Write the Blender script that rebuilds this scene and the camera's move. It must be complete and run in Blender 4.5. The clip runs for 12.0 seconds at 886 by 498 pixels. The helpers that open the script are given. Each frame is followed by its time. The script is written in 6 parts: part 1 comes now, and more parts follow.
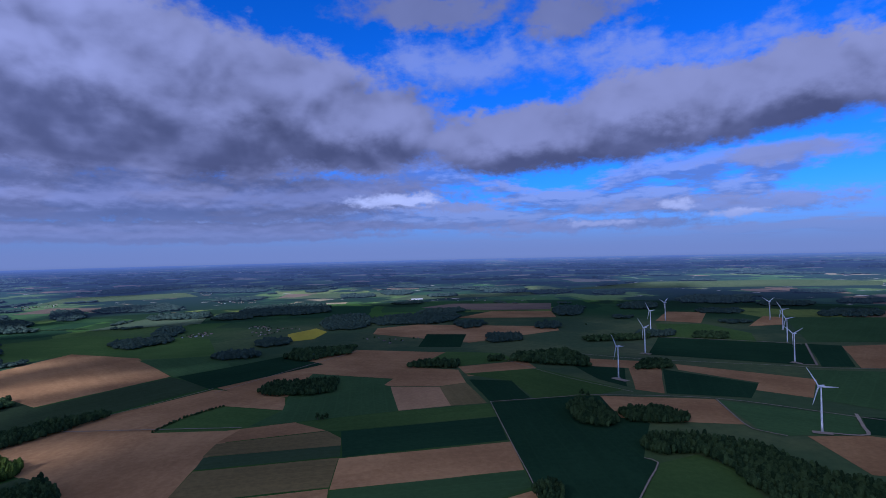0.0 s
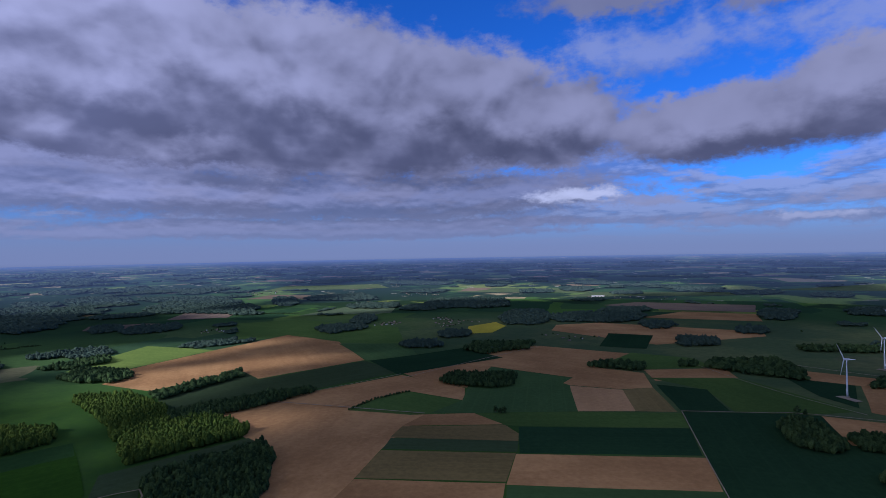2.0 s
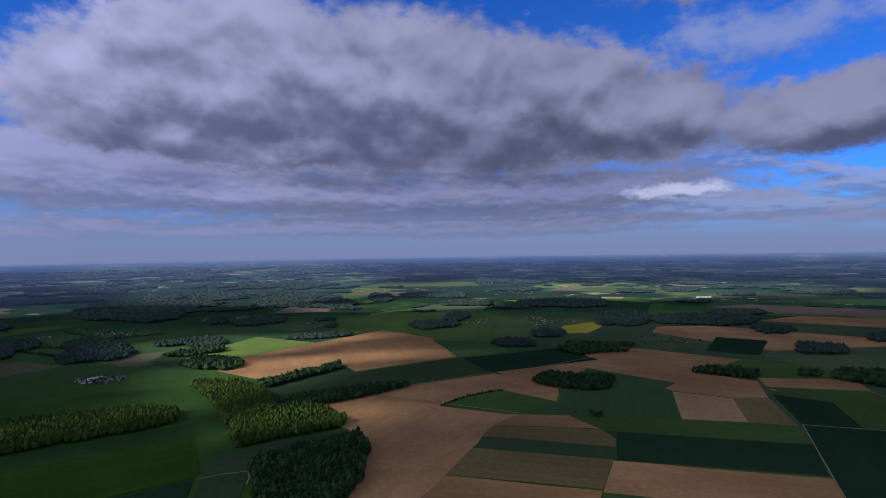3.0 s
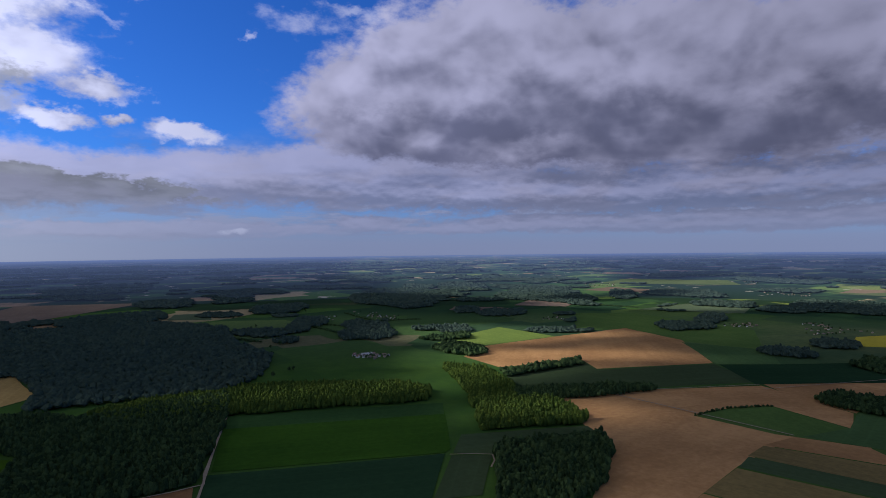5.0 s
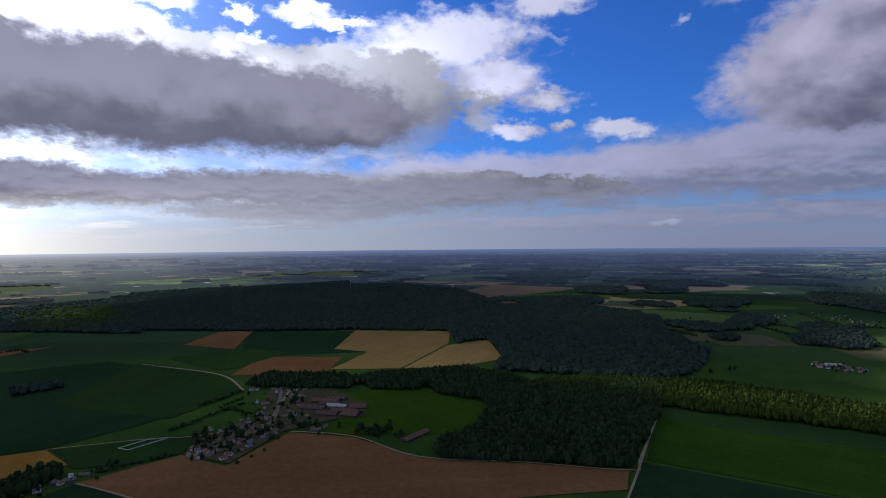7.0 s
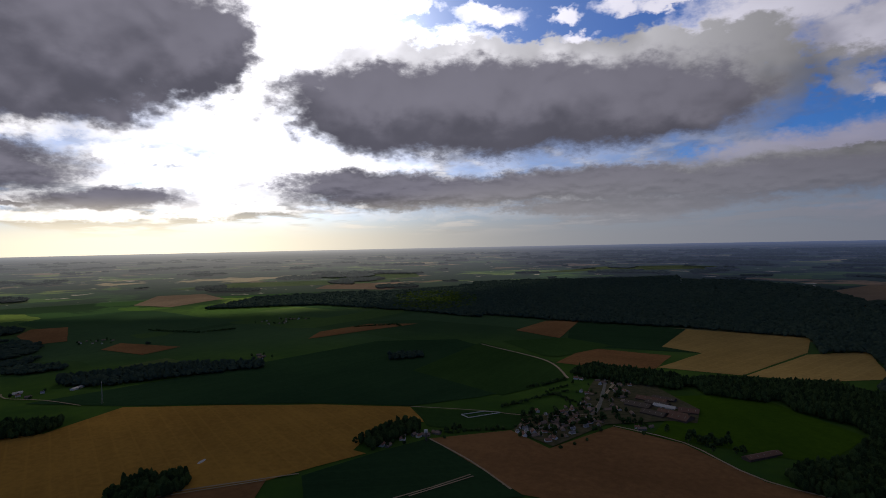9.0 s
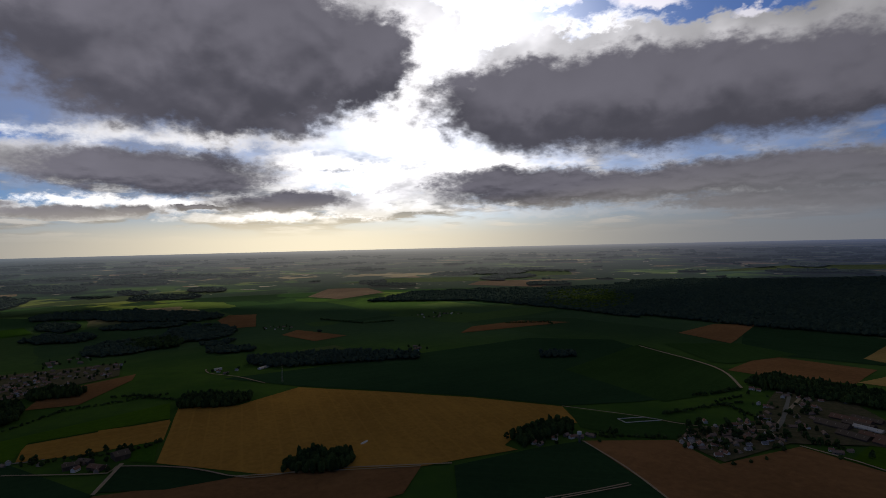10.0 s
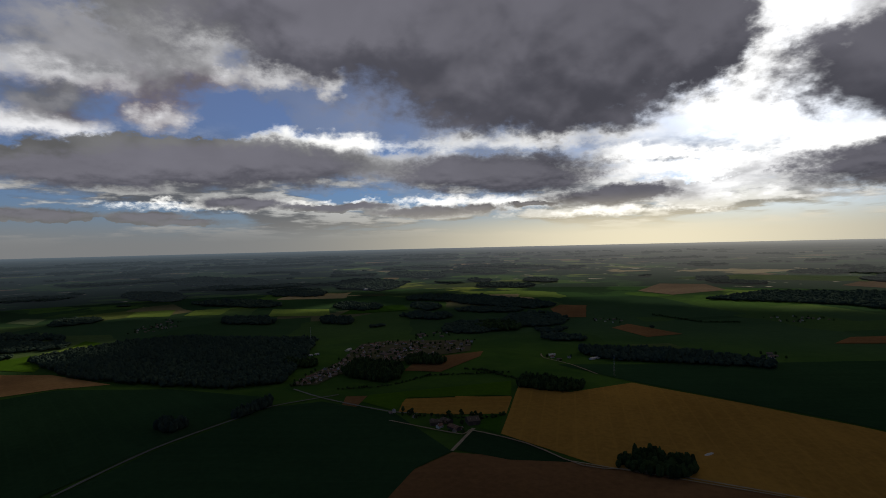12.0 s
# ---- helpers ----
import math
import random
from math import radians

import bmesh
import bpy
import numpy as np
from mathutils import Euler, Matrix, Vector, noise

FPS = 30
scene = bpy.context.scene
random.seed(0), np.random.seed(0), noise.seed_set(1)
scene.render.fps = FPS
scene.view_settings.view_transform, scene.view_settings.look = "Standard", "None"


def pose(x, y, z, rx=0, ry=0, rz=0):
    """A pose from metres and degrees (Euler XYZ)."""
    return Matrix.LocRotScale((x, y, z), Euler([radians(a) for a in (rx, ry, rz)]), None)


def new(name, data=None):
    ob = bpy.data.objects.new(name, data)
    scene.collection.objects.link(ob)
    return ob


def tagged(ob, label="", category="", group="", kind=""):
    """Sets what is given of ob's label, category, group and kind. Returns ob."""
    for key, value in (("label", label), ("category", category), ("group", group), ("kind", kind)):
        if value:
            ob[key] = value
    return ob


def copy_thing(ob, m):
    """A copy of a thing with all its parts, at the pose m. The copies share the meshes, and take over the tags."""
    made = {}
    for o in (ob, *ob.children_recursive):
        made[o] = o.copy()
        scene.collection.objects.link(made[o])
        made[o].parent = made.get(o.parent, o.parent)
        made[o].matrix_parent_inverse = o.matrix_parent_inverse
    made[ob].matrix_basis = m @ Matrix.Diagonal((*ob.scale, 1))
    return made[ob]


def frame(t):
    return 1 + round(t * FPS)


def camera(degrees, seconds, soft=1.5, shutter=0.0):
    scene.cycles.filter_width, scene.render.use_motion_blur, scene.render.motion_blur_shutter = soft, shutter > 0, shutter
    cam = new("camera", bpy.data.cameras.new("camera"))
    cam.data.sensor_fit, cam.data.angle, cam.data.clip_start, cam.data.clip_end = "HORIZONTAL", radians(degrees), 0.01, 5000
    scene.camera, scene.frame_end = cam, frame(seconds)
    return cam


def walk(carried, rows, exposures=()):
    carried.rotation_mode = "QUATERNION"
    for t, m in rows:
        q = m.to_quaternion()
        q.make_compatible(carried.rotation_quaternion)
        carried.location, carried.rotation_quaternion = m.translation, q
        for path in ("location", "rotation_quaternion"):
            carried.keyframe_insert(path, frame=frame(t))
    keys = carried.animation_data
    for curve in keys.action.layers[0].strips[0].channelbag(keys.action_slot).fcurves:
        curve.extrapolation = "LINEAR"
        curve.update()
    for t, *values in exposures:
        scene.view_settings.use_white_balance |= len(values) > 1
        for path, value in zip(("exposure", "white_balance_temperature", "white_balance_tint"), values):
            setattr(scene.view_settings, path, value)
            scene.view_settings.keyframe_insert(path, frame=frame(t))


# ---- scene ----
import functools

PATH = [
    (0.0, -0.00, 0.00, 287.99, -0.000, 0.448, 1.231),
    (0.5, 0.24, 2.59, 288.06, 3.847, 0.405, 1.194),
    (1.0, 0.58, 6.17, 287.73, 8.494, 0.362, 1.136),
    (1.5, 0.23, 10.43, 287.15, 13.347, 0.337, 1.074),
    (2.0, -0.92, 14.96, 286.47, 18.392, 0.313, 1.019),
    (2.5, -2.50, 19.93, 285.69, 23.601, 0.294, 0.935),
    (4.5, -11.61, 25.67, 282.10, 43.160, 0.168, 0.798),
    (5.0, -17.24, 28.82, 280.81, 52.256, 0.093, 0.685),
    (5.5, -24.23, 30.93, 279.09, 63.760, -0.018, 0.686),
    (6.0, -31.46, 32.69, 277.10, 74.831, -0.160, 0.589),
    (6.5, -39.69, 32.69, 274.94, 85.017, -0.286, 0.529),
    (7.0, -46.65, 30.98, 272.88, 94.926, -0.403, 0.513),
    (7.5, -53.08, 29.01, 270.45, 104.053, -0.491, 0.652),
    (9.5, -68.55, 28.16, 263.92, 135.420, -0.471, 1.241),
    (10.0, -70.34, 23.44, 262.37, 143.301, -0.452, 1.311),
    (10.5, -71.31, 18.06, 261.28, 151.051, -0.466, 1.378),
    (11.0, -71.06, 13.21, 260.43, 159.006, -0.475, 1.381),
    (11.5, -69.60, 8.34, 259.19, 167.576, -0.439, 1.333),
    (12.0, -67.90, 3.38, 257.16, 176.324, -0.361, 1.349),
]
cam = camera(77.45, 12.0, 0.9)
LIGHT = [(0.0, 0.16, 4450.0, 28.0), (2.5, 0.18, 5050.0, 22.0), (5.5, 0.24, 5500.0, 17.0), (7.5, 0.08, 5800.0, 15.0), (9.5, -0.78, 6350.0, 14.0), (12.0, -1.12, 6400.0, 9.5)]
walk(cam, [(t, pose(x, y, z, 90 + pitch, roll, yaw)) for t, x, y, z, yaw, pitch, roll in PATH], LIGHT)

# ---- sky, sun ----
SUN_TURN, SUN_HEIGHT = 144.0, 28.0     # degrees, anticlockwise from +y, and above the horizon
# clouds as turn and height of their lobes and half width and half height, in degrees
MASS = [(57.3, 14.7, 12.3, 4.1), (45.7, 18.2, 14.7, 8.6), (31.1, 16.3, 17.1, 8.1), (19.5, 13.8, 12.0, 6.8), (49.2, 15.1, 18.0, 7.2), (32.9, 16.5, 19.2, 7.4), (19.8, 14.4, 15.9, 6.3), (11.2, 12.7, 8.3, 4.1), (30.1, 14.8, 15.8, 7.6), (17.5, 14.8, 13.5, 6.2), (8.9, 12.6, 11.3, 4.7), (-9.3, 11.4, 14.5, 3.8), (-22.2, 13.2, 12.8, 4.0), (-33.6, 13.9, 9.2, 4.0), (-42.2, 13.4, 6.4, 3.9), (57.0, 11.6, 9.0, 2.6), (44.0, 10.6, 14.0, 2.4)]
BANK = [(45.9, 6.0, 27.4, 1.9), (20.2, 6.0, 21.2, 2.1), (81.9, 6.8, 17.4, 2.1), (60.3, 7.0, 22.8, 2.6), (33.1, 5.7, 24.0, 2.2), (25.4, 5.5, 18.9, 2.1), (25.7, 2.1, 18.0, 0.6), (85.7, 7.0, 19.0, 2.0), (72.7, 7.6, 12.4, 2.2), (77.9, 2.2, 13.7, 0.8), (60.0, 2.9, 3.2, 0.5), (27.5, 2.9, 27.0, 0.6), (60.3, 3.1, 3.6, 0.5), (86.0, 2.5, 5.6, 0.4), (75.1, 2.3, 12.2, 0.4), (41.1, 2.3, 18.9, 0.6), (58, 9.0, 14, 1.6), (38, 9.2, 16, 1.6), (18, 9.3, 12, 1.3)]
ROWS = [(-1.5, 4.7, 7.6, 0.7), (-11.6, 2.4, 4.7, 0.6), (-32.3, 8.3, 9.0, 1.3), (-26.6, 4.0, 16.9, 1.3), (-14.1, 2.4, 16.0, 0.8)]
CAP = [(-13.9, 22.6, 6.6, 2.5), (0.8, 24.0, 11.0, 2.2)]
THIN = [(-4.1, 18.9, 12.6, 3.9), (-15.6, 18.1, 11.3, 3.2), (-29.5, 18.4, 10.0, 2.3), (4.5, 19.2, 4.7, 2.1), (65.6, 21.8, 4.8, 1.5), (71.3, 20.1, 0.9, 0.5), (91.4, 12.5, 3.2, 1.2), (61.6, 22.9, 3.3, 0.8), (86.6, 20.4, 2.8, 0.6), (83.7, 19.7, 1.7, 0.6), (71.4, 20.0, 1.0, 0.4)]
PUFF = [(4.3, 5.4, 5.7, 1.1), (-23.4, 4.0, 2.3, 0.9), (-15.8, 2.5, 3.7, 0.5), (-28.7, 3.2, 2.7, 0.5), (-13.8, 2.6, 1.6, 0.5), (72.1, 2.0, 1.7, 0.4)]
BRIGHT = [(100.8, 17.1, 8.6, 3.0), (92.8, 20.2, 10.4, 3.3), (90.1, 16.5, 6.2, 2.4), (84.2, 14.1, 4.1, 1.4), (87.6, 11.4, 2.9, 1.0), (77.3, 11.5, 4.2, 1.1), (83.1, 11.7, 1.8, 0.8), (112.6, 18.8, 1.8, 0.7), (104.4, 21.3, 4.4, 0.6), (85.1, 22.9, 5.6, 1.7), (99.4, 13.2, 4.3, 1.5), (113.3, 19.5, 1.9, 0.8), (114.4, 21.6, 2.1, 0.9), (122.0, 21.7, 4.7, 0.9), (109.2, 22.0, 4.0, 1.1), (131.1, 22.9, 2.9, 0.9), (122.6, 22.3, 5.0, 1.0), (113.0, 19.9, 1.8, 0.7), (102.0, 17.3, 5.3, 2.2), (114.5, 21.8, 2.5, 0.5)]
GLEAM = [(133.8, 19.0, 11.2, 2.1), (118.4, 18.5, 10.8, 1.8), (107.5, 16.1, 9.2, 2.1), (139.7, 8.0, 7.6, 1.8), (143.2, 20.6, 5.1, 5.0), (146.3, 13.8, 3.4, 4.9), (148.0, 6.1, 7.2, 2.8), (128.6, 19.8, 12.5, 1.4), (165.6, 10.6, 11.1, 1.3), (155.3, 6.6, 8.2, 1.2), (137.8, 7.8, 9.3, 0.8), (160.4, 3.1, 12.2, 0.6), (145.3, 15.8, 3.0, 6.4), (151.6, 12.5, 3.8, 1.6), (186.5, 10.2, 14.2, 1.2), (156.3, 8.2, 7.8, 1.1), (149.9, 5.3, 7.4, 1.7), (194.4, 4.4, 13.5, 0.7), (172.0, 4.4, 16.9, 0.8), (138.0, 7.3, 7.9, 0.8)]
DARK = [(123.7, 13.1, 19.6, 4.5), (133.6, 14.2, 8.3, 3.4), (109.6, 12.5, 13.6, 3.0), (123.8, 5.5, 19.6, 1.6), (135.1, 5.9, 7.2, 1.1), (98.8, 5.3, 16.4, 1.8), (109.8, 3.6, 11.4, 0.7), (162.2, 17.8, 14.3, 6.9), (152.1, 17.7, 5.3, 4.8), (172.2, 17.1, 10.9, 5.8), (122.0, 13.6, 21.4, 4.9), (134.2, 13.0, 9.8, 4.0), (131.6, 5.4, 13.2, 2.0), (112.0, 5.7, 16.5, 2.0), (168.3, 6.6, 8.1, 1.6), (159.8, 4.5, 7.2, 0.9), (172.5, 3.9, 2.6, 0.5), (109.2, 3.5, 13.7, 0.9)]
DARK2 = [(167.4, 19.4, 21.2, 7.7), (163.5, 14.3, 10.4, 4.3), (184.1, 21.5, 18.0, 4.8), (150.5, 18.5, 5.3, 4.7), (134.2, 14.0, 9.6, 4.7), (135.3, 6.2, 9.0, 1.8), (196.3, 8.1, 13.9, 2.0), (171.0, 7.3, 11.5, 2.0), (157.9, 4.8, 5.4, 0.8), (196.4, 4.6, 4.3, 0.6), (204.3, 3.3, 2.8, 0.5), (187.2, 4.2, 5.9, 0.4), (177.5, 3.5, 5.4, 0.5), (200.8, 2.8, 2.5, 0.3), (167.1, 4.1, 3.2, 0.3), (212.6, 3.4, 3.4, 0.5), (208.4, 7.3, 8.3, 1.7), (200.6, 7.7, 7.7, 1.9)]
OVER = [(206.7, 18.4, 14.2, 4.4), (212.1, 12.8, 5.7, 2.5), (193.3, 21.2, 15.5, 3.9)]
SOFT = [(202.7, 18.1, 8.8, 4.7), (203.6, 12.8, 3.8, 2.0), (197.8, 16.5, 5.2, 1.9), (192.8, 16.9, 4.8, 1.8), (187.6, 16.6, 2.2, 2.0), (208.0, 15.8, 9.1, 2.7), (212.1, 11.2, 6.1, 1.8), (200.0, 19.7, 9.7, 2.8), (186.0, 8.6, 14.0, 1.6)]
world = bpy.data.worlds.new("sky")
scene.world = world
world.use_nodes = True


class Graph:
    """Short names for adding nodes to one node tree."""

    def __init__(self, tree):
        self.tree = tree
        tree.nodes.clear()

    def node(self, kind, *ins, **props):
        n = self.tree.nodes.new(kind)
        for k, v in props.items():
            setattr(n, k, v)
        for i, v in enumerate(ins):
            self.put(n.inputs[i], v)
        return n

    def put(self, socket, v):
        if v is None:
            return
        if isinstance(v, bpy.types.NodeSocket):
            self.tree.links.new(v, socket)
        elif isinstance(v, tuple) and socket.type == "RGBA" and len(v) == 3:
            socket.default_value = (*v, 1)
        else:
            socket.default_value = v

    def math(self, op, a, b=None, c=None, clamp=False):
        return self.node("ShaderNodeMath", a, b, c, operation=op, use_clamp=clamp).outputs[0]

    def vec(self, op, a, b=None, c=None):
        n = self.node("ShaderNodeVectorMath", a, b, c, operation=op)
        return n.outputs["Value"] if op in ("LENGTH", "DOT_PRODUCT") else n.outputs[0]

    def scale(self, v, s):
        n = self.node("ShaderNodeVectorMath", v, operation="SCALE")
        self.put(n.inputs["Scale"], s)
        return n.outputs[0]

    def ramp(self, v, lo, hi, a=0.0, b=1.0, smooth=True):
        n = self.node("ShaderNodeMapRange", v, lo, hi, a, b)
        n.interpolation_type = "SMOOTHSTEP" if smooth else "LINEAR"
        return n.outputs[0]

    def noise(self, v, size, detail=4.0, rough=0.55, warp=0.0):
        n = self.node("ShaderNodeTexNoise", v)
        n.inputs["Scale"].default_value, n.inputs["Detail"].default_value = size, detail
        n.inputs["Roughness"].default_value, n.inputs["Distortion"].default_value = rough, warp
        return n

    def mix(self, f, a, b, kind="MIX"):
        n = self.tree.nodes.new("ShaderNodeMix")
        n.data_type, n.blend_type = "RGBA", kind
        self.put(n.inputs[0], f), self.put(n.inputs[6], a), self.put(n.inputs[7], b)
        return n.outputs[2]

    def combine(self, x, y, z=0.0):
        return self.node("ShaderNodeCombineXYZ", x, y, z).outputs[0]


def build_sky():
    g = Graph(world.node_tree)
    way = g.node("ShaderNodeTexCoord").outputs["Generated"]
    turned = g.node("ShaderNodeVectorRotate", rotation_type="Z_AXIS")
    g.put(turned.inputs["Vector"], way)
    turned.inputs["Angle"].default_value = radians(-88)
    x, y, z = g.node("ShaderNodeSeparateXYZ", turned.outputs[0]).outputs
    az = g.math("MULTIPLY_ADD", g.math("ARCTAN2", g.math("MULTIPLY", x, -1.0), y), 57.2958, 88.0)
    el = g.math("MULTIPLY", g.math("ARCSINE", z), 57.2958)
    big = g.noise(turned.outputs[0], 5.0, 5.0, 0.55)
    tall = g.ramp(el, 0.0, 22.0, 0.12, 1.0, False)
    shake = g.vec("MULTIPLY", g.vec("SUBTRACT", big.outputs["Color"], (0.5, 0.5, 0.5)), g.combine(5.0, g.math("MULTIPLY", tall, 3.6)))
    # cauliflower edges at two finer scales
    for size, wide_by, high_by in ((17.0, 4.2, 3.0), (52.0, 1.9, 1.5)):
        tatter = g.vec("SUBTRACT", g.noise(g.vec("MULTIPLY", turned.outputs[0], (1, 1, 1.6)), size, 4.0, 0.6).outputs["Color"], (0.5, 0.5, 0.5))
        shake = g.vec("ADD", shake, g.vec("MULTIPLY", tatter, g.combine(wide_by, g.math("MULTIPLY", g.ramp(el, 0.0, 16.0, 0.22, 1.0, False), high_by))))
    at = g.vec("ADD", g.combine(az, el), shake)
    above = g.vec("ADD", at, g.combine(0.0, g.math("MULTIPLY_ADD", tall, 4.2, 0.4)))
    # billows, smaller towards the horizon; the same ones a little higher give their lit side
    grow = g.ramp(el, 3.0, 11.0)

    def billow(lift_up):
        high = g.noise(g.vec("MULTIPLY_ADD", turned.outputs[0], (1.0, 1.0, 1.25), (0.0, 0.0, 0.034 * lift_up)), 8.0, 3.2, 0.48, 0.2).outputs["Fac"]
        deep = g.noise(g.vec("MULTIPLY_ADD", turned.outputs[0], (1.0, 1.0, 3.2), (0.0, 0.0, 0.020 * lift_up)), 22.0, 3.6, 0.5, 0.2).outputs["Fac"]
        return g.math("ADD", g.math("MULTIPLY", high, grow), g.math("MULTIPLY", deep, g.math("SUBTRACT", 1.0, grow)))

    curd = billow(0.0)
    relief = g.math("SUBTRACT", curd, billow(1.0))
    fine = g.noise(g.vec("MULTIPLY", turned.outputs[0], (1, 1, 1.8)), 34.0, 6.0, 0.6).outputs["Fac"]
    finer = g.noise(g.vec("MULTIPLY", turned.outputs[0], (1, 1, 1.9)), 105.0, 5.0, 0.6).outputs["Fac"]
    closer = g.ramp(el, 13.0, 5.0)
    fine = g.math("ADD", g.math("MULTIPLY", fine, g.math("SUBTRACT", 1.0, closer)), g.math("MULTIPLY", finer, closer))
    bulk = g.math("SUBTRACT", g.noise(g.vec("MULTIPLY", turned.outputs[0], (1, 1, 2.4)), 3.6, 3.0, 0.5).outputs["Fac"], 0.5)

    def inner_depth(blobs, where):
        near = None
        for a, e, ra, re in blobs:
            d = g.vec("LENGTH", g.vec("MULTIPLY_ADD", where, (1 / ra, 1 / re, 0.0), (-a / ra, -e / re, 0.0)))
            near = d if near is None else g.math("SMOOTH_MIN", near, d, 0.35)
        return g.math("SUBTRACT", 1.08, near)

    sun_way = Vector((-math.sin(radians(SUN_TURN)) * math.cos(radians(SUN_HEIGHT)), math.cos(radians(SUN_TURN)) * math.cos(radians(SUN_HEIGHT)), math.sin(radians(SUN_HEIGHT))))
    glow_way = Vector((-math.sin(radians(SUN_TURN)), math.cos(radians(SUN_TURN)), 0.29)).normalized()
    to_sun = g.math("MAXIMUM", g.vec("DOT_PRODUCT", way, tuple(glow_way)), 0.0)
    glow = g.math("POWER", to_sun, 60.0)
    wide = g.math("POWER", to_sun, 8.0)
    broad = g.math("POWER", to_sun, 6.5)
    low_way = (-math.sin(radians(SUN_TURN + 12)), math.cos(radians(SUN_TURN + 12)), 0.0)
    low_glow = g.math("POWER", g.math("MAXIMUM", g.vec("DOT_PRODUCT", way, low_way), 0.0), 13.0)

    air = g.node("ShaderNodeTexSky", sky_type="NISHITA", sun_disc=False)
    air.sun_elevation, air.sun_rotation = radians(SUN_HEIGHT), radians(-SUN_TURN)
    air.air_density, air.dust_density = 1.0, 0.3
    blue = g.mix(1.0, g.scale(air.outputs[0], 0.075), (0.25, 0.58, 1.22), "MULTIPLY")
    glare = g.combine(*[g.math("MULTIPLY", glow, k) for k in (5.0, 4.9, 4.6)])
    blue = g.vec("ADD", blue, g.scale((0.20, 0.20, 0.19), g.ramp(az, 90.0, 140.0)))
    sky = g.vec("ADD", blue, glare)
    lift = g.math("ADD", g.math("ADD", g.ramp(az, 18.0, 62.0, 0.82, 1.18), g.ramp(az, 58.0, 132.0, 0.0, 1.2)), g.ramp(az, 150.0, 200.0, 0.0, 0.75))
    turning = g.ramp(az, 90.0, 150.0)

    def cloud(sky, blobs, soft, rough, lit, core, rim=0.0, alpha=1.0, thin=0.0, halo=0.0, swell=0.8, hue=(1.0, 1.0, 1.0), blur=0.0, full=0.0):
        plain = g.math("ADD", inner_depth(blobs, at), full)
        depth = g.math("MULTIPLY_ADD", g.math("SUBTRACT", curd, 0.5), rough, plain)
        depth = g.math("MULTIPLY_ADD", g.math("SUBTRACT", fine, 0.5), rough * 0.6, depth)
        slope = g.math("SUBTRACT", plain, g.math("ADD", inner_depth(blobs, above), full))
        if halo:
            # thin bright cloud round the dark one, most of it on top
            band = g.math("MULTIPLY", g.ramp(depth, -0.22, -0.02), g.ramp(slope, -0.15, 0.45, 0.30, 1.0))
            shine = g.scale((1.0, 0.99, 1.0), g.math("MULTIPLY", g.math("MULTIPLY_ADD", broad, halo, g.math("MULTIPLY", lift, 0.10)), g.ramp(curd, 0.38, 0.62, 0.75, 1.2)))
            sky = g.mix(band, sky, shine)
        mask = g.ramp(depth, 0.0, g.math("MULTIPLY_ADD", closer, soft * blur, soft))
        face = g.math("MULTIPLY_ADD", bulk, 0.45, g.math("MULTIPLY_ADD", slope, 0.66, 0.03))
        face = g.math("MULTIPLY_ADD", relief, swell, face)
        face = g.math("MULTIPLY_ADD", g.math("SUBTRACT", fine, 0.5), 0.05 + 0.12 * swell, face)
        face = g.math("MULTIPLY_ADD", g.ramp(depth, 0.5, 0.0), 0.24, face)
        body = g.mix(g.ramp(face, -0.36, 0.58), core, lit)
        tone = g.math("MULTIPLY_ADD", g.math("SUBTRACT", curd, 0.5), 0.5, 1.0)
        body = g.mix(1.0, g.scale(g.scale(body, tone), lift), g.mix(turning, (1.0, 1.0, 1.0), hue), "MULTIPLY")
        if thin:
            body = g.vec("ADD", body, g.scale((1.0, 0.99, 1.0), g.math("MULTIPLY", broad, thin)))
        if rim:
            # silver edges against the sun
            edge = g.math("MULTIPLY", g.ramp(depth, rim, 0.0), g.math("MULTIPLY", wide, g.ramp(curd, 0.36, 0.60, 0.25, 1.0)))
            body = g.vec("ADD", body, g.combine(*[g.math("MULTIPLY", edge, k) for k in (3.0, 2.95, 2.8)]))
        return g.mix(g.math("MULTIPLY", mask, alpha), sky, body)

    # rows of small clouds far off, bright on top and grey below
    def rows_at(rise):
        high = g.math("LOGARITHM", g.math("MAXIMUM", g.math("ADD", el, 2.2 + rise), 0.5), 2.718)
        return g.noise(g.combine(g.math("MULTIPLY", az, 0.085), g.math("MULTIPLY", high, 2.7), 3.3), 1.0, 7.0, 0.58).outputs["Fac"]

    small, higher = rows_at(0.0), rows_at(0.75)
    sunward = g.ramp(az, 90.0, 140.0)
    low = g.math("MULTIPLY", g.ramp(small, g.math("MULTIPLY_ADD", sunward, -0.005, 0.45), 0.55), g.math("MULTIPLY", g.ramp(el, 12.5, 6.5), g.ramp(el, 0.2, 2.5)))
    crest = g.ramp(g.math("SUBTRACT", small, higher), -0.04, 0.07)
    tops = g.mix(sunward, (0.30, 0.29, 0.33), (1.15, 1.13, 1.07))
    tops = g.vec("ADD", tops, g.scale((1.0, 0.97, 0.88), g.math("MULTIPLY", wide, 0.8)))
    bases = g.mix(sunward, (0.145, 0.148, 0.195), (0.21, 0.212, 0.225))
    sky = g.mix(g.math("MULTIPLY", low, g.math("MULTIPLY_ADD", sunward, 0.17, 0.75)), sky, g.mix(crest, bases, tops))
    sky = cloud(sky, THIN, 1.1, 2.6, (0.36, 0.36, 0.43), (0.22, 0.23, 0.30), 0.0, 0.62)
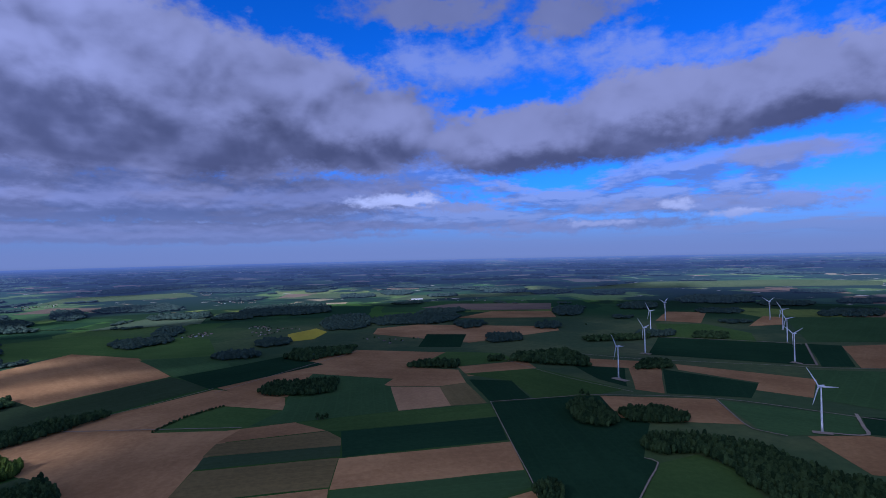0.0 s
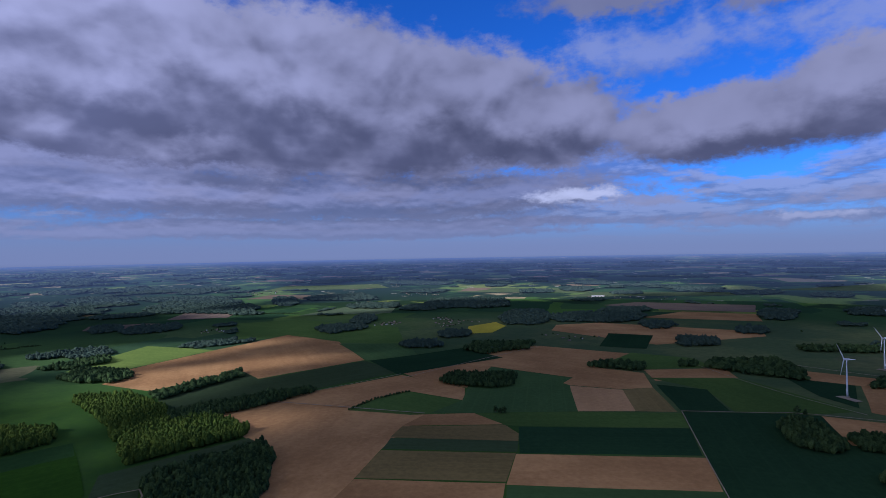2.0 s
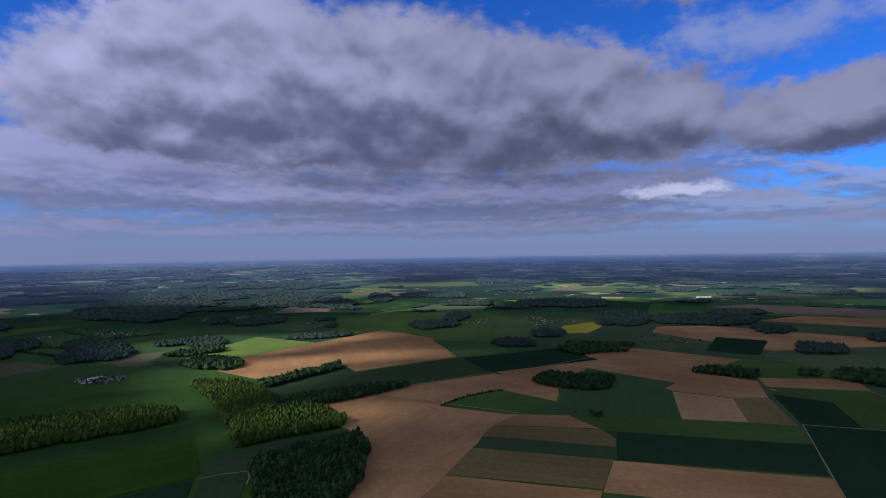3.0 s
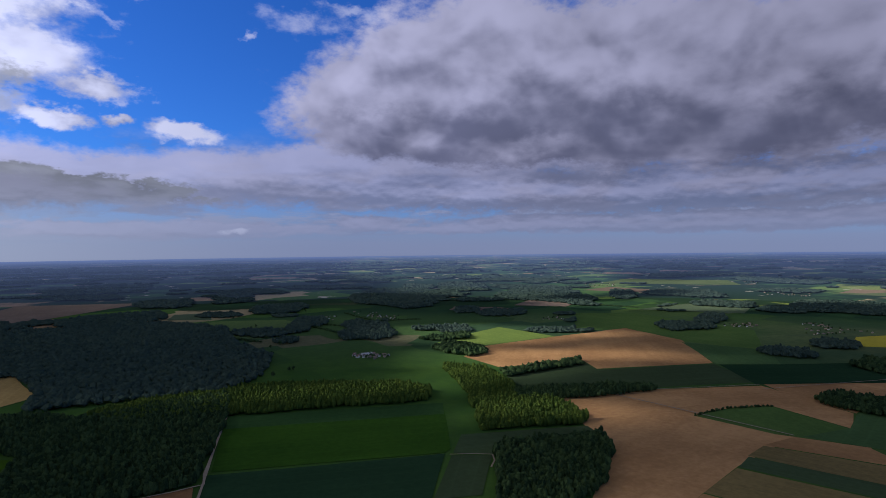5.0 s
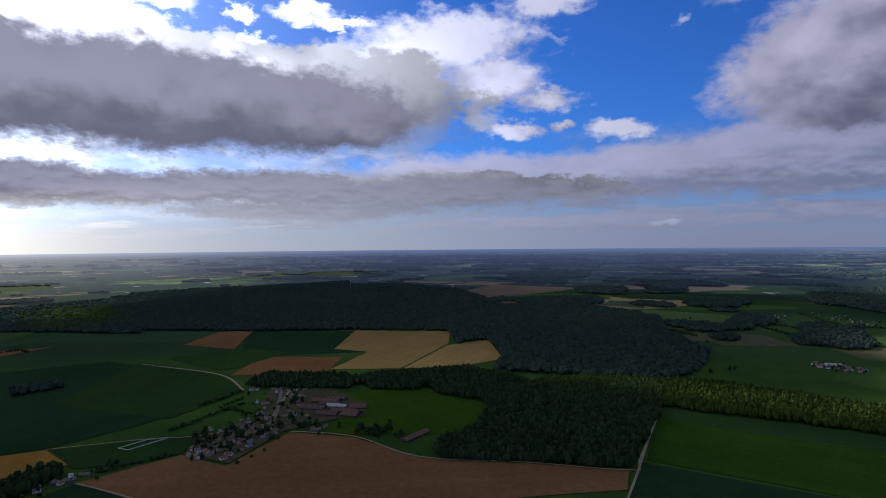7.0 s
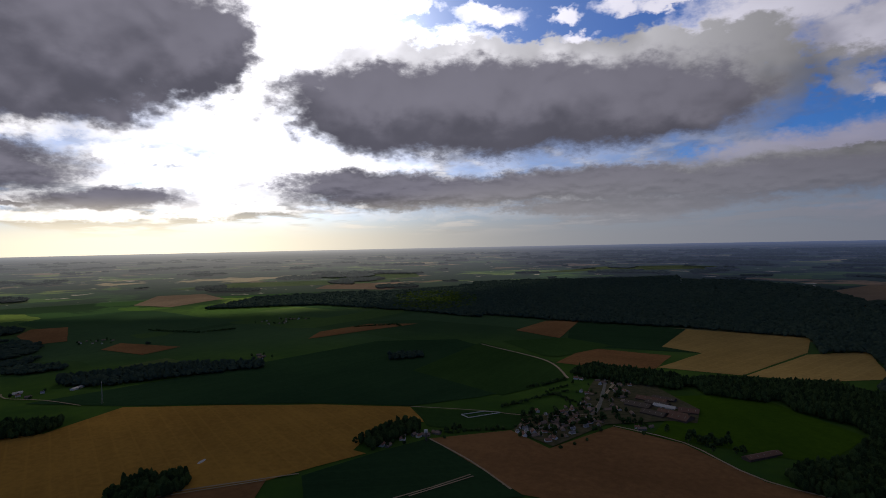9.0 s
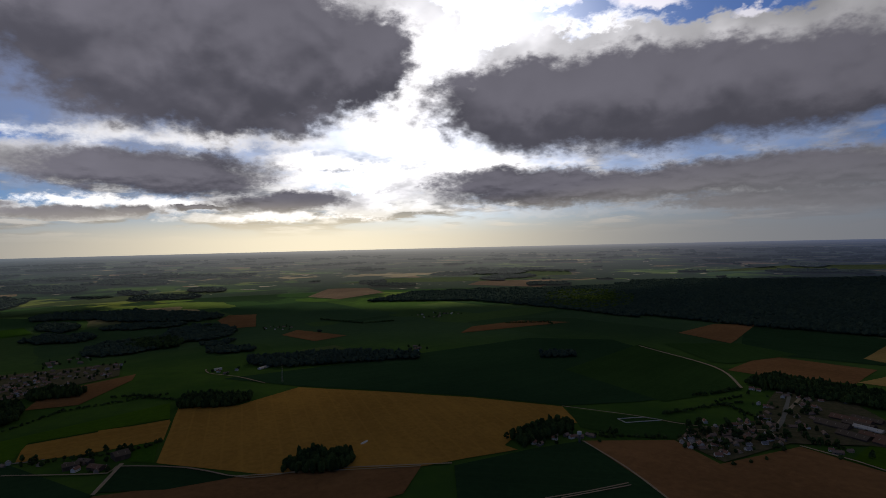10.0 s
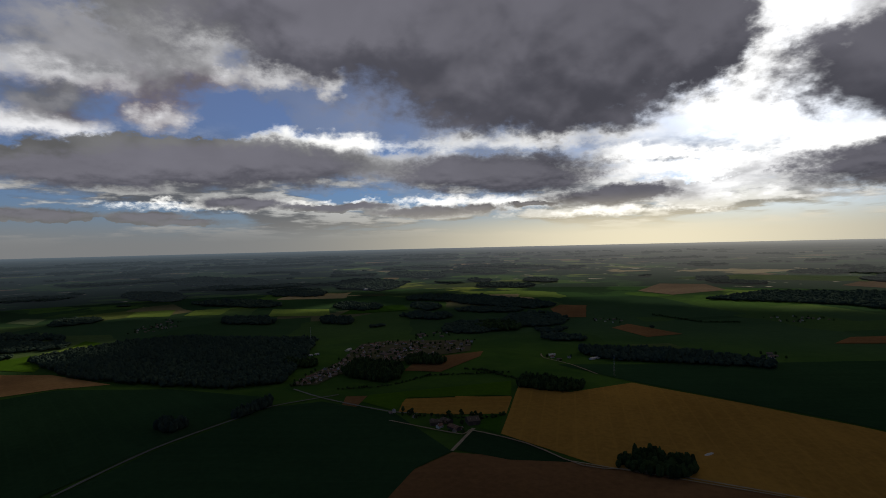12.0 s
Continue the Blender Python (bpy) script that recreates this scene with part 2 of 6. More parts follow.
    sky = cloud(sky, BANK, 0.60, 0.9, (0.255, 0.245, 0.302), (0.128, 0.130, 0.172), 0.30, 0.92, swell=1.2, full=0.28)
    sky = cloud(sky, ROWS, 0.7, 1.2, (0.32, 0.31, 0.37), (0.15, 0.155, 0.205), 0.0, 0.85, swell=1.6)
    sky = cloud(sky, CAP, 0.6, 1.2, (0.22, 0.212, 0.26), (0.105, 0.105, 0.140), 0.0, 0.95, swell=1.6)
    sky = cloud(sky, MASS, 0.34, 0.7, (0.318, 0.300, 0.352), (0.100, 0.100, 0.137), 0.30, swell=1.6)
    sky = cloud(sky, GLEAM, 1.0, 2.2, (1.05, 1.03, 1.00), (0.50, 0.50, 0.50), 0.0, 0.92, 1.25, swell=2.0, hue=(1.0, 1.0, 0.97))
    sky = cloud(sky, BRIGHT, 0.6, 1.3, (0.38, 0.368, 0.405), (0.20, 0.196, 0.235), 0.4, 0.95, 1.5, swell=2.4)
    sky = cloud(sky, PUFF, 0.8, 1.2, (0.62, 0.60, 0.63), (0.15, 0.15, 0.19), 0.0, 0.85, 0.0, 0.0, 2.4)
    sky = cloud(sky, SOFT, 0.7, 1.2, (0.68, 0.67, 0.67), (0.10, 0.080, 0.092), 0.5, 0.95, 0.2, swell=1.8)
    sky = cloud(sky, OVER, 0.9, 1.2, (0.20, 0.197, 0.208), (0.078, 0.079, 0.088), 0.5, 0.96, swell=2.0)
    sky = cloud(sky, DARK + DARK2, 0.55, 0.9, (0.114, 0.110, 0.129), (0.059, 0.058, 0.071), 0.45, 1.0, 0.0, 1.5, 2.0, blur=0.3, full=0.17)
    # haze over the horizon, warm towards the sun
    haze = g.mix(g.ramp(az, 60.0, 140.0), (0.195, 0.210, 0.275), (0.45, 0.445, 0.44))
    haze = g.mix(low_glow, haze, (2.0, 1.75, 1.22))
    sky = g.mix(g.ramp(el, g.math("ADD", g.ramp(az, 40.0, 85.0, 6.2, 9.5), g.ramp(az, 105.0, 140.0, 0.0, -4.3)), g.ramp(az, 80.0, 130.0, 0.0, 0.4), 0.0, 0.92), sky, haze)
    # the clouds close overhead
    sky = g.mix(g.ramp(el, 29.0, 46.0, 0.0, 0.95), sky, g.scale((0.21, 0.20, 0.183), g.math("MULTIPLY_ADD", curd, 1.0, 0.5)))
    sky = g.mix(g.ramp(el, -0.3, -2.0), sky, (0.02, 0.024, 0.024))
    back = g.node("ShaderNodeBackground", sky, 1.0)
    g.tree.links.new(back.outputs[0], g.node("ShaderNodeOutputWorld").inputs[0])
    return sun_way


SUN_WAY = build_sky()
sun = new("sun", bpy.data.lights.new("sun", "SUN"))
sun.data.energy, sun.data.angle, sun.data.color = 5.0, radians(0.9), (1.0, 0.88, 0.70)
sun.matrix_world = pose(0, 0, 900, 90 - SUN_HEIGHT, 0, SUN_TURN + 180)
tagged(sun, kind="structure")

# ---- materials ----


def material(name):
    m = bpy.data.materials.new(name)
    m.use_nodes = True
    g = Graph(m.node_tree)
    shader = g.node("ShaderNodeBsdfPrincipled")
    g.tree.links.new(shader.outputs[0], g.node("ShaderNodeOutputMaterial").inputs[0])
    shader.inputs["Roughness"].default_value = 0.9
    shader.inputs["Specular IOR Level"].default_value = 0.0
    return m, g, shader


def soil(name, light, dark, rows=0.0, patchy=0.5):
    """A field's surface: broad patches, fine grain and wheel rows along its own x."""
    m, g, shader = material(name)
    at = g.node("ShaderNodeTexCoord").outputs["Object"]
    info = g.node("ShaderNodeObjectInfo").outputs["Random"]
    # broad patches: uneven soil, and soft cloud shadow put into the colour
    broad = g.noise(at, 0.006, 4.0, 0.55, 0.4).outputs["Fac"]
    grain = g.noise(at, 0.11, 6.0, 0.65).outputs["Fac"]
    mixed = g.math("ADD", g.math("MULTIPLY", broad, patchy), g.math("MULTIPLY", grain, 1 - patchy))
    colour = g.mix(g.ramp(mixed, 0.35, 0.65), dark, light)
    # streaks along x: soil tone and sun patches, both in the colour
    drawn = g.noise(g.vec("MULTIPLY", at, (0.0035, 0.045, 1.0)), 1.0, 5.0, 0.62).outputs["Fac"]
    colour = g.mix(g.ramp(drawn, 0.36, 0.64, 0.0, 0.24), colour, tuple(c * 0.8 for c in dark))
    if rows:
        wave = g.node("ShaderNodeTexWave", at, wave_type="BANDS", bands_direction="Y")
        wave.inputs["Scale"].default_value = 0.314 / rows
        wave.inputs["Distortion"].default_value = 0.3
        colour = g.mix(g.ramp(wave.outputs["Fac"], 0.93, 1.0, 0.0, 0.35), colour, light)
    tint = g.node("ShaderNodeHueSaturation")
    g.put(tint.inputs["Value"], g.ramp(info, 0, 1, 0.86, 1.14, False))
    g.put(tint.inputs["Color"], colour)
    g.put(shader.inputs["Base Color"], tint.outputs[0])
    bump = g.node("ShaderNodeBump")
    bump.inputs["Strength"].default_value, bump.inputs["Distance"].default_value = 0.5, 0.6
    g.put(bump.inputs["Height"], grain)
    g.put(shader.inputs["Normal"], bump.outputs[0])
    return m


SOIL = {
    "plough": soil("ploughed_soil", (0.44, 0.252, 0.100), (0.27, 0.148, 0.060), 0, 0.65),
    "plough_light": soil("pale_soil", (0.50, 0.30, 0.135), (0.36, 0.215, 0.095), 0),
    "plough_dark": soil("red_soil", (0.235, 0.125, 0.054), (0.155, 0.083, 0.037), 0),
    "stubble": soil("stubble", (0.33, 0.230, 0.080), (0.24, 0.165, 0.058), 24),
    "stubble_warm": soil("ripe_stubble", (0.37, 0.206, 0.044), (0.26, 0.145, 0.033), 24),
    "stubble_dim": soil("thin_stubble", (0.22, 0.165, 0.062), (0.145, 0.112, 0.043), 18),
    "crop": soil("young_crop", (0.056, 0.083, 0.036), (0.041, 0.062, 0.027), 24),
    "crop_green": soil("green_crop", (0.070, 0.122, 0.040), (0.050, 0.092, 0.032), 24),
    "crop_vivid": soil("lush_crop", (0.044, 0.105, 0.012), (0.029, 0.073, 0.010), 24),
    # a sown crop's green, and the painted shade strip on the lush field
    "crop_mid_and_shade": soil("rowed_crop_and_shade", (0.037, 0.080, 0.022), (0.026, 0.059, 0.017), 24),
    "crop_dark": soil("dark_crop", (0.024, 0.054, 0.023), (0.017, 0.040, 0.018), 24),
    "meadow": soil("meadow_grass", (0.088, 0.140, 0.034), (0.060, 0.105, 0.027), 0),
    "meadow_vivid": soil("lush_grass", (0.062, 0.125, 0.010), (0.042, 0.090, 0.009), 0),
    "rape": soil("flowering_rape", (0.50, 0.42, 0.04), (0.36, 0.31, 0.04), 0),
    "gravel": soil("pale_gravel", (0.36, 0.30, 0.21), (0.25, 0.205, 0.145), 0),
    # grass in the sun: the sunlight is put into a brighter base colour
    "meadow_sunlit": soil("sunlit_grass", (0.18, 0.245, 0.050), (0.125, 0.185, 0.040), 0),
    # far fields have haze mixed into their base colours
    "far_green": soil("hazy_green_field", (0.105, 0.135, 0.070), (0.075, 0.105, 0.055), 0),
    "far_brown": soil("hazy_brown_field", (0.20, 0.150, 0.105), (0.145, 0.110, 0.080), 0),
    "yard": soil("village_gardens", (0.115, 0.100, 0.060), (0.060, 0.064, 0.034), 0, 0.3),
    "asphalt": soil("grey_asphalt", (0.20, 0.20, 0.175), (0.15, 0.15, 0.135), 0),
}


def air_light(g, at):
    """Painted aerial light of the far distance: bluish away from the sun, greenish past it, pale under it."""
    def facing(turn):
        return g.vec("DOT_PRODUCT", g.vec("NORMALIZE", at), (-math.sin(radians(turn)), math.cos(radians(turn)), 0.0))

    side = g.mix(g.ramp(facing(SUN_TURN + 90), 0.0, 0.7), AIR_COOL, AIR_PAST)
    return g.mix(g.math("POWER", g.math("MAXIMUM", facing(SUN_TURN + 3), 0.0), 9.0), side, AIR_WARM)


def foliage(name, light, dark, far=0.0):
    m, g, shader = material(name)
    island = g.node("ShaderNodeNewGeometry").outputs["Random Per Island"]
    at = g.node("ShaderNodeTexCoord").outputs["Object"]
    leaf = g.noise(at, 0.55, 5.0, 0.7).outputs["Fac"]
    broad = g.noise(at, 0.012, 3.0, 0.5).outputs["Fac"]
    f = g.math("ADD", g.math("MULTIPLY", island, 0.65), g.math("MULTIPLY_ADD", g.math("SUBTRACT", leaf, 0.5), 1.7, g.math("MULTIPLY", broad, 0.35)))
    g.put(shader.inputs["Base Color"], g.mix(g.ramp(f, 0.1, 0.9), dark, light))
    bump = g.node("ShaderNodeBump")
    bump.inputs["Strength"].default_value, bump.inputs["Distance"].default_value = 0.9, 2.2
    g.put(bump.inputs["Height"], leaf)
    g.put(shader.inputs["Normal"], bump.outputs[0])
    # far crowns glow to paint haze over them, more with distance
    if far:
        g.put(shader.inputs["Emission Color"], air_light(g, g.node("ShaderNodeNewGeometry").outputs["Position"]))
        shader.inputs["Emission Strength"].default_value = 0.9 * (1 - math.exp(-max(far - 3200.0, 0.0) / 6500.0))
    return m


AIR_COOL, AIR_PAST, AIR_WARM = (0.066, 0.086, 0.148), (0.120, 0.150, 0.178), (0.36, 0.35, 0.32)     # aerial light painted on the far distance, away from the sun and under it
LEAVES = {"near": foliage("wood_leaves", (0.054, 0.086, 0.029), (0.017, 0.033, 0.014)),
          # sun: lit copy of the wood leaves, sunlight put into the colour
          "sun": foliage("sunlit_leaves", (0.074, 0.106, 0.017), (0.034, 0.060, 0.012)),
          # far: leaf colour paled and blued in place of haze
          "far": foliage("far_hazed_leaves", (0.054, 0.078, 0.054), (0.034, 0.055, 0.041))}


def paint(name, colour, rough=0.5, spots=0.08, metal=0.0):
    m, g, shader = material(name)
    at = g.node("ShaderNodeTexCoord").outputs["Object"]
    n = g.noise(at, 0.8, 5.0, 0.6).outputs["Fac"]
    dull = tuple(c * (1 - 3 * spots) for c in colour)
    g.put(shader.inputs["Base Color"], g.mix(g.ramp(n, 0.35, 0.75), colour, dull))
    shader.inputs["Roughness"].default_value, shader.inputs["Metallic"].default_value = rough, metal
    shader.inputs["Specular IOR Level"].default_value = 0.12
    return m


def ground_material(hazy):
    """Small fields, hedges and woods of the open country."""
    m, g, shader = material("far_country" if hazy else "open_country")
    at = g.node("ShaderNodeAttribute", attribute_name="plan").outputs["Vector"]
    wob = g.vec("SUBTRACT", g.noise(at, 0.0012, 3.0).outputs["Color"], (0.5, 0.5, 0.5))
    at2 = g.vec("ADD", at, g.scale(wob, 220.0))
    cells = g.node("ShaderNodeTexVoronoi", g.vec("MULTIPLY", at2, (1.0, 0.7, 0.0)), feature="F1", distance="CHEBYCHEV")
    cells.inputs["Scale"].default_value = 0.0026
    pick = g.node("ShaderNodeSeparateColor", cells.outputs["Color"]).outputs[0]
    ramp = g.node("ShaderNodeValToRGB", pick)
    stops = [(0.0, (0.040, 0.085, 0.030)), (0.22, (0.070, 0.135, 0.028)), (0.40, (0.028, 0.062, 0.028)), (0.56, (0.135, 0.200, 0.045)),
             (0.68, (0.045, 0.092, 0.032)), (0.76, (0.30, 0.19, 0.10)), (0.85, (0.40, 0.31, 0.16)), (0.93, (0.19, 0.23, 0.05))]
    ramp.color_ramp.interpolation = "CONSTANT"
    while len(ramp.color_ramp.elements) < len(stops):
        ramp.color_ramp.elements.new(0.5)
    for e, (p, c) in zip(ramp.color_ramp.elements, stops):
        e.position, e.color = p, (*c, 1)
    # near the middle it is all meadow
    middle = g.vec("LENGTH", at)
    grass = g.mix(g.ramp(g.noise(at, 0.008, 5.0).outputs["Fac"], 0.35, 0.65), (0.036, 0.082, 0.016), (0.058, 0.114, 0.020))
    # mown, grazed and sown plots from about a kilometre on
    plots = g.node("ShaderNodeValToRGB", pick)
    plots.color_ramp.interpolation = "CONSTANT"
    greens = [(0.0, (0.042, 0.080, 0.038)), (0.25, (0.064, 0.112, 0.038)), (0.45, (0.050, 0.092, 0.048)), (0.65, (0.100, 0.142, 0.054)), (0.8, (0.036, 0.068, 0.036)), (0.93, (0.155, 0.135, 0.080))]
    while len(plots.color_ramp.elements) < len(greens):
        plots.color_ramp.elements.new(0.5)
    for e, (p, c) in zip(plots.color_ramp.elements, greens):
        e.position, e.color = p, (*c, 1)
    grass = g.mix(g.ramp(middle, 1250.0, 1800.0, 0.0, 0.8), grass, plots.outputs[0])
    east, north, level = g.node("ShaderNodeSeparateXYZ", at).outputs
    grass = g.mix(g.ramp(g.math("MULTIPLY_ADD", east, 1.2, north), 500.0, 1500.0, 0.0, 0.75), grass, g.mix(g.ramp(g.noise(at, 0.0035, 4.0).outputs["Fac"], 0.4, 0.6), (0.074, 0.102, 0.050), (0.130, 0.145, 0.062)))
    colour = g.mix(g.ramp(middle, 2200.0, 2700.0), grass, ramp.outputs[0])
    trees = g.noise(g.vec("MULTIPLY", at2, (1.0, 1.0, 0.0)), 0.0011, 6.0, 0.6).outputs["Fac"]
    wooded = g.math("MULTIPLY", g.ramp(trees, 0.50, 0.54), g.ramp(middle, 2200.0, 3200.0))
    colour = g.mix(wooded, colour, (0.022, 0.042, 0.022))
    grain = g.noise(at, 0.05, 6.0, 0.65).outputs["Fac"]
    colour = g.mix(g.ramp(grain, 0.3, 0.7, 0.0, 0.35), colour, (0.03, 0.06, 0.025))
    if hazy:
        # far woods close up; sun on a few fields and roofs painted pale
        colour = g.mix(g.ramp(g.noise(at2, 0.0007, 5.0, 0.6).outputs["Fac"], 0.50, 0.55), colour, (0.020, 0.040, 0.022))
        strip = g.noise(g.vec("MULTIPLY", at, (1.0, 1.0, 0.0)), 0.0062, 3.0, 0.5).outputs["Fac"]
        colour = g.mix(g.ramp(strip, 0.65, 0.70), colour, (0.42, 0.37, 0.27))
        # haze dims the far colours with distance, in the base colour itself
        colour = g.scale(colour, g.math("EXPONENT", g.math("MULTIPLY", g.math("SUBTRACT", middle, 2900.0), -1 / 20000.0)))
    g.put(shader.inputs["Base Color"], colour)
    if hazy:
        # aerial light of the far distance painted as glow, warm on the sun's side
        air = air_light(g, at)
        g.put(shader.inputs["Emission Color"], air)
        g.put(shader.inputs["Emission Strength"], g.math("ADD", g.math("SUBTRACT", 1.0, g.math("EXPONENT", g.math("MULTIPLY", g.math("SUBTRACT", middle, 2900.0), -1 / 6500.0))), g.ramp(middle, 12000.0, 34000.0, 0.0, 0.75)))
    return m


# ---- ground ----
MID, EYE_UP, PLAIN, RIM = Vector((-40.0, 15.0, 0.0)), 272.0, 3300.0, 4700.0
FAR_WAY = 34000.0


def lie(x, y, z=0.0):
    """The ground's place for a map position: a plain that lifts into low hills at its edge, behind which the far country closes up."""
    dx, dy = x - MID.x, y - MID.y
    d = math.hypot(dx, dy)
    if d <= PLAIN:
        return Vector((x, y, z)), 1.0
    u = (1 / PLAIN - 1 / min(d, FAR_WAY)) / (1 / PLAIN - 1 / FAR_WAY)
    r = PLAIN + u * (RIM - PLAIN)
    s = r / d
    return Vector((MID.x + dx * s, MID.y + dy * s, EYE_UP - r * EYE_UP / min(d, FAR_WAY) + z * s)), s


def mesh_object(name, verts, faces, mat, parent=None, smooth=False):
    me = bpy.data.meshes.new(name)
    me.from_pydata(verts, [], faces)
    me.materials.append(mat)
    if smooth:
        me.polygons.foreach_set("use_smooth", [True] * len(me.polygons))
    me.update()
    ob = new(name, me)
    ob.parent = parent
    return ob


def build_ground():
    rings = [0.0] + [60 * 1.12 ** i for i in range(36)]
    rings = [r for r in rings if r < PLAIN - 100]
    u = np.linspace(0, 1, 40)
    rings += [1 / ((1 - v) / PLAIN + v / FAR_WAY) for v in u]
    seg = 240
    verts, plan, faces = [], [], []
    for r in rings:
        for k in range(seg):
            a = 2 * math.pi * k / seg
            x, y = MID.x + r * math.cos(a), MID.y + r * math.sin(a)
            verts.append(lie(x, y)[0])
            plan.append((x, y, 0.0))
    for i in range(len(rings) - 1):
        for k in range(seg):
            j = (k + 1) % seg
            faces.append((i * seg + k, (i + 1) * seg + k, (i + 1) * seg + j, i * seg + j))
    first = sum(1 for r in rings if r < PLAIN * 1.02) - 1
    near, far = faces[:first * seg], faces[first * seg:]
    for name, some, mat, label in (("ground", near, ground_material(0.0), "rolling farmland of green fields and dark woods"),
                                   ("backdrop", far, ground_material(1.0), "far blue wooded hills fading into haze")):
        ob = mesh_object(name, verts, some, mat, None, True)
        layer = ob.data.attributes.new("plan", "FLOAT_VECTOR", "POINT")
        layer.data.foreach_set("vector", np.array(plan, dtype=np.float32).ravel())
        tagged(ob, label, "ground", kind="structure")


build_ground()

# ---- cloud layer ----
OPENINGS = [   # where the sun comes through: the lit spot on the map, its half width across the view and half depth
    (-815, 1314, 280, 85),
    (-1057, 1312, 200, 60),
    (-509, 802, 200, 50),
    (-566, 812, 120, 26),
    (-2284, 2220, 300, 110),
    (-1562, 2449, 600, 260),
    (-1099, 905, 300, 240),
    (-672, 715, 150, 80),
    (-978, 869, 110, 110),
    (-1042, 448, 480, 70),
    (-810, 430, 280, 40),
    (-1415, 1255, 500, 250),
    (-913, 3791, 1600, 500),
    (-1546, 2822, 700, 200),
    (-4488, 3970, 1500, 1500),
    (-2155, -3085, 1500, 330),
    (-928, -3519, 1300, 180),
    (1038, -2309, 300, 150),
    (760, -2312, 280, 120),
    (859, -1584, 240, 100),
    (1351, -2184, 350, 150),
    (846, -1361, 200, 80),
    (109, -2361, 500, 120),
    (452, -2309, 300, 60),
    (-1484, -2125, 900, 250),
    (-1735, -2994, 2500, 800),
    (875, -1367, 350, 160),
    (-1081, -115, 160, 50),
    (587, 2184, 350, 90),
    (2875, 4575, 1600, 700),
    (-302, 821, 220, 40),
    (-651, -3193, 1300, 300),
    (-1808, 3881, 1300, 350),
    (-115, 4013, 900, 250),
    (2561, 4436, 1200, 450),
    (-4670, 3387, 900, 700),
    (-3887, 4135, 900, 700),
    (-2425, 3338, 500, 200),
    (-3361, -3373, 700, 500),
    (-5457, -1831, 900, 300),
    (-2035, -1579, 220, 150),
    (-2296, -3580, 800, 300),
    (-429, -3546, 800, 250),
    (-2496, 3364, 500, 250),
    (-1200, 200, 150, 40),
    (-2217, -3177, 700, 200),
    (-2914, -3076, 600, 250),
    (226, -2557, 350, 120),
]
CLOUD_UP, CELL = 3600.0, 75.0


def cloud_layer():
    """Broken cloud added out of view between the sun and the fields, with gaps that let sunlight down in patches."""
    k = (CLOUD_UP) / SUN_WAY.z
    gaps = []
    for x, y, a, b in OPENINGS:
        p, s = lie(x, y)
        q = p + SUN_WAY * ((CLOUD_UP - p.z) / SUN_WAY.z)
        d = Vector((p.x - MID.x, p.y - MID.y)).normalized()
        gaps.append((q.x, q.y, d.x, d.y, a * max(s, 0.35), b * max(s, 0.2)))
    mid = MID + SUN_WAY * k
    n, reach = int(5000 / CELL), 5000.0
    size = 2 * n + 1
    keep = np.zeros((size, size), bool)
    for i in range(size):
        for j in range(size):
            x, y = mid.x + (i - n) * CELL, mid.y + (j - n) * CELL
            w = 0.5 * noise.fractal((x * 0.0016, y * 0.0016, 3.0), 1.0, 2.0, 4)
            gap = min(math.hypot(((x - qx) * dy - (y - qy) * dx) / a, ((x - qx) * dx + (y - qy) * dy) / b) for qx, qy, dx, dy, a, b in gaps)
            edge = math.hypot(x - mid.x, y - mid.y) / reach
            keep[i, j] = gap + w * 0.7 > 1.0 and edge + 0.15 * w < 0.96
    index, verts, faces = {}, [], []

    def vert(i, j, top):
        key = (i, j, top)
        if key not in index:
            index[key] = len(verts)
            h = 60 * noise.noise((i * 0.4, j * 0.4, 9.0))
            verts.append((mid.x + (i - n - 0.5) * CELL + 22 * noise.noise((i * 0.9, j * 0.9, 2)), mid.y + (j - n - 0.5) * CELL + 22 * noise.noise((i * 0.9, j * 0.9, 5)), CLOUD_UP + (90 + h if top else -30 + 0.4 * h)))
        return index[key]

    for i in range(size):
        for j in range(size):
            if not keep[i, j]:
                continue
            ring = ((i, j), (i + 1, j), (i + 1, j + 1), (i, j + 1))
            faces.append([vert(a, b, True) for a, b in ring])
            faces.append([vert(a, b, False) for a, b in ring[::-1]])
            for (da, db), e in zip(((0, -1), (1, 0), (0, 1), (-1, 0)), range(4)):
                u, v = i + da, j + db
                if not (0 <= u < size and 0 <= v < size and keep[u, v]):
                    p, q = ring[e], ring[(e + 1) % 4]
                    faces.append([vert(*p, False), vert(*q, False), vert(*q, True), vert(*p, True)])
    mat, g, shader = material("cloud")
    at = g.node("ShaderNodeTexCoord").outputs["Object"]
    g.put(shader.inputs["Base Color"], (0.75, 0.75, 0.77))
    # thinner and thicker parts let a little sunlight down
    g.put(shader.inputs["Alpha"], g.ramp(g.noise(at, 0.0011, 4.0, 0.5).outputs["Fac"], 0.36, 0.62, 0.60, 0.94))
    ob = mesh_object("cloud_layer", verts, faces, mat, None, True)
    tagged(ob, "broken grey cloud layer with sunny gaps", "cloud", kind="structure")


cloud_layer()

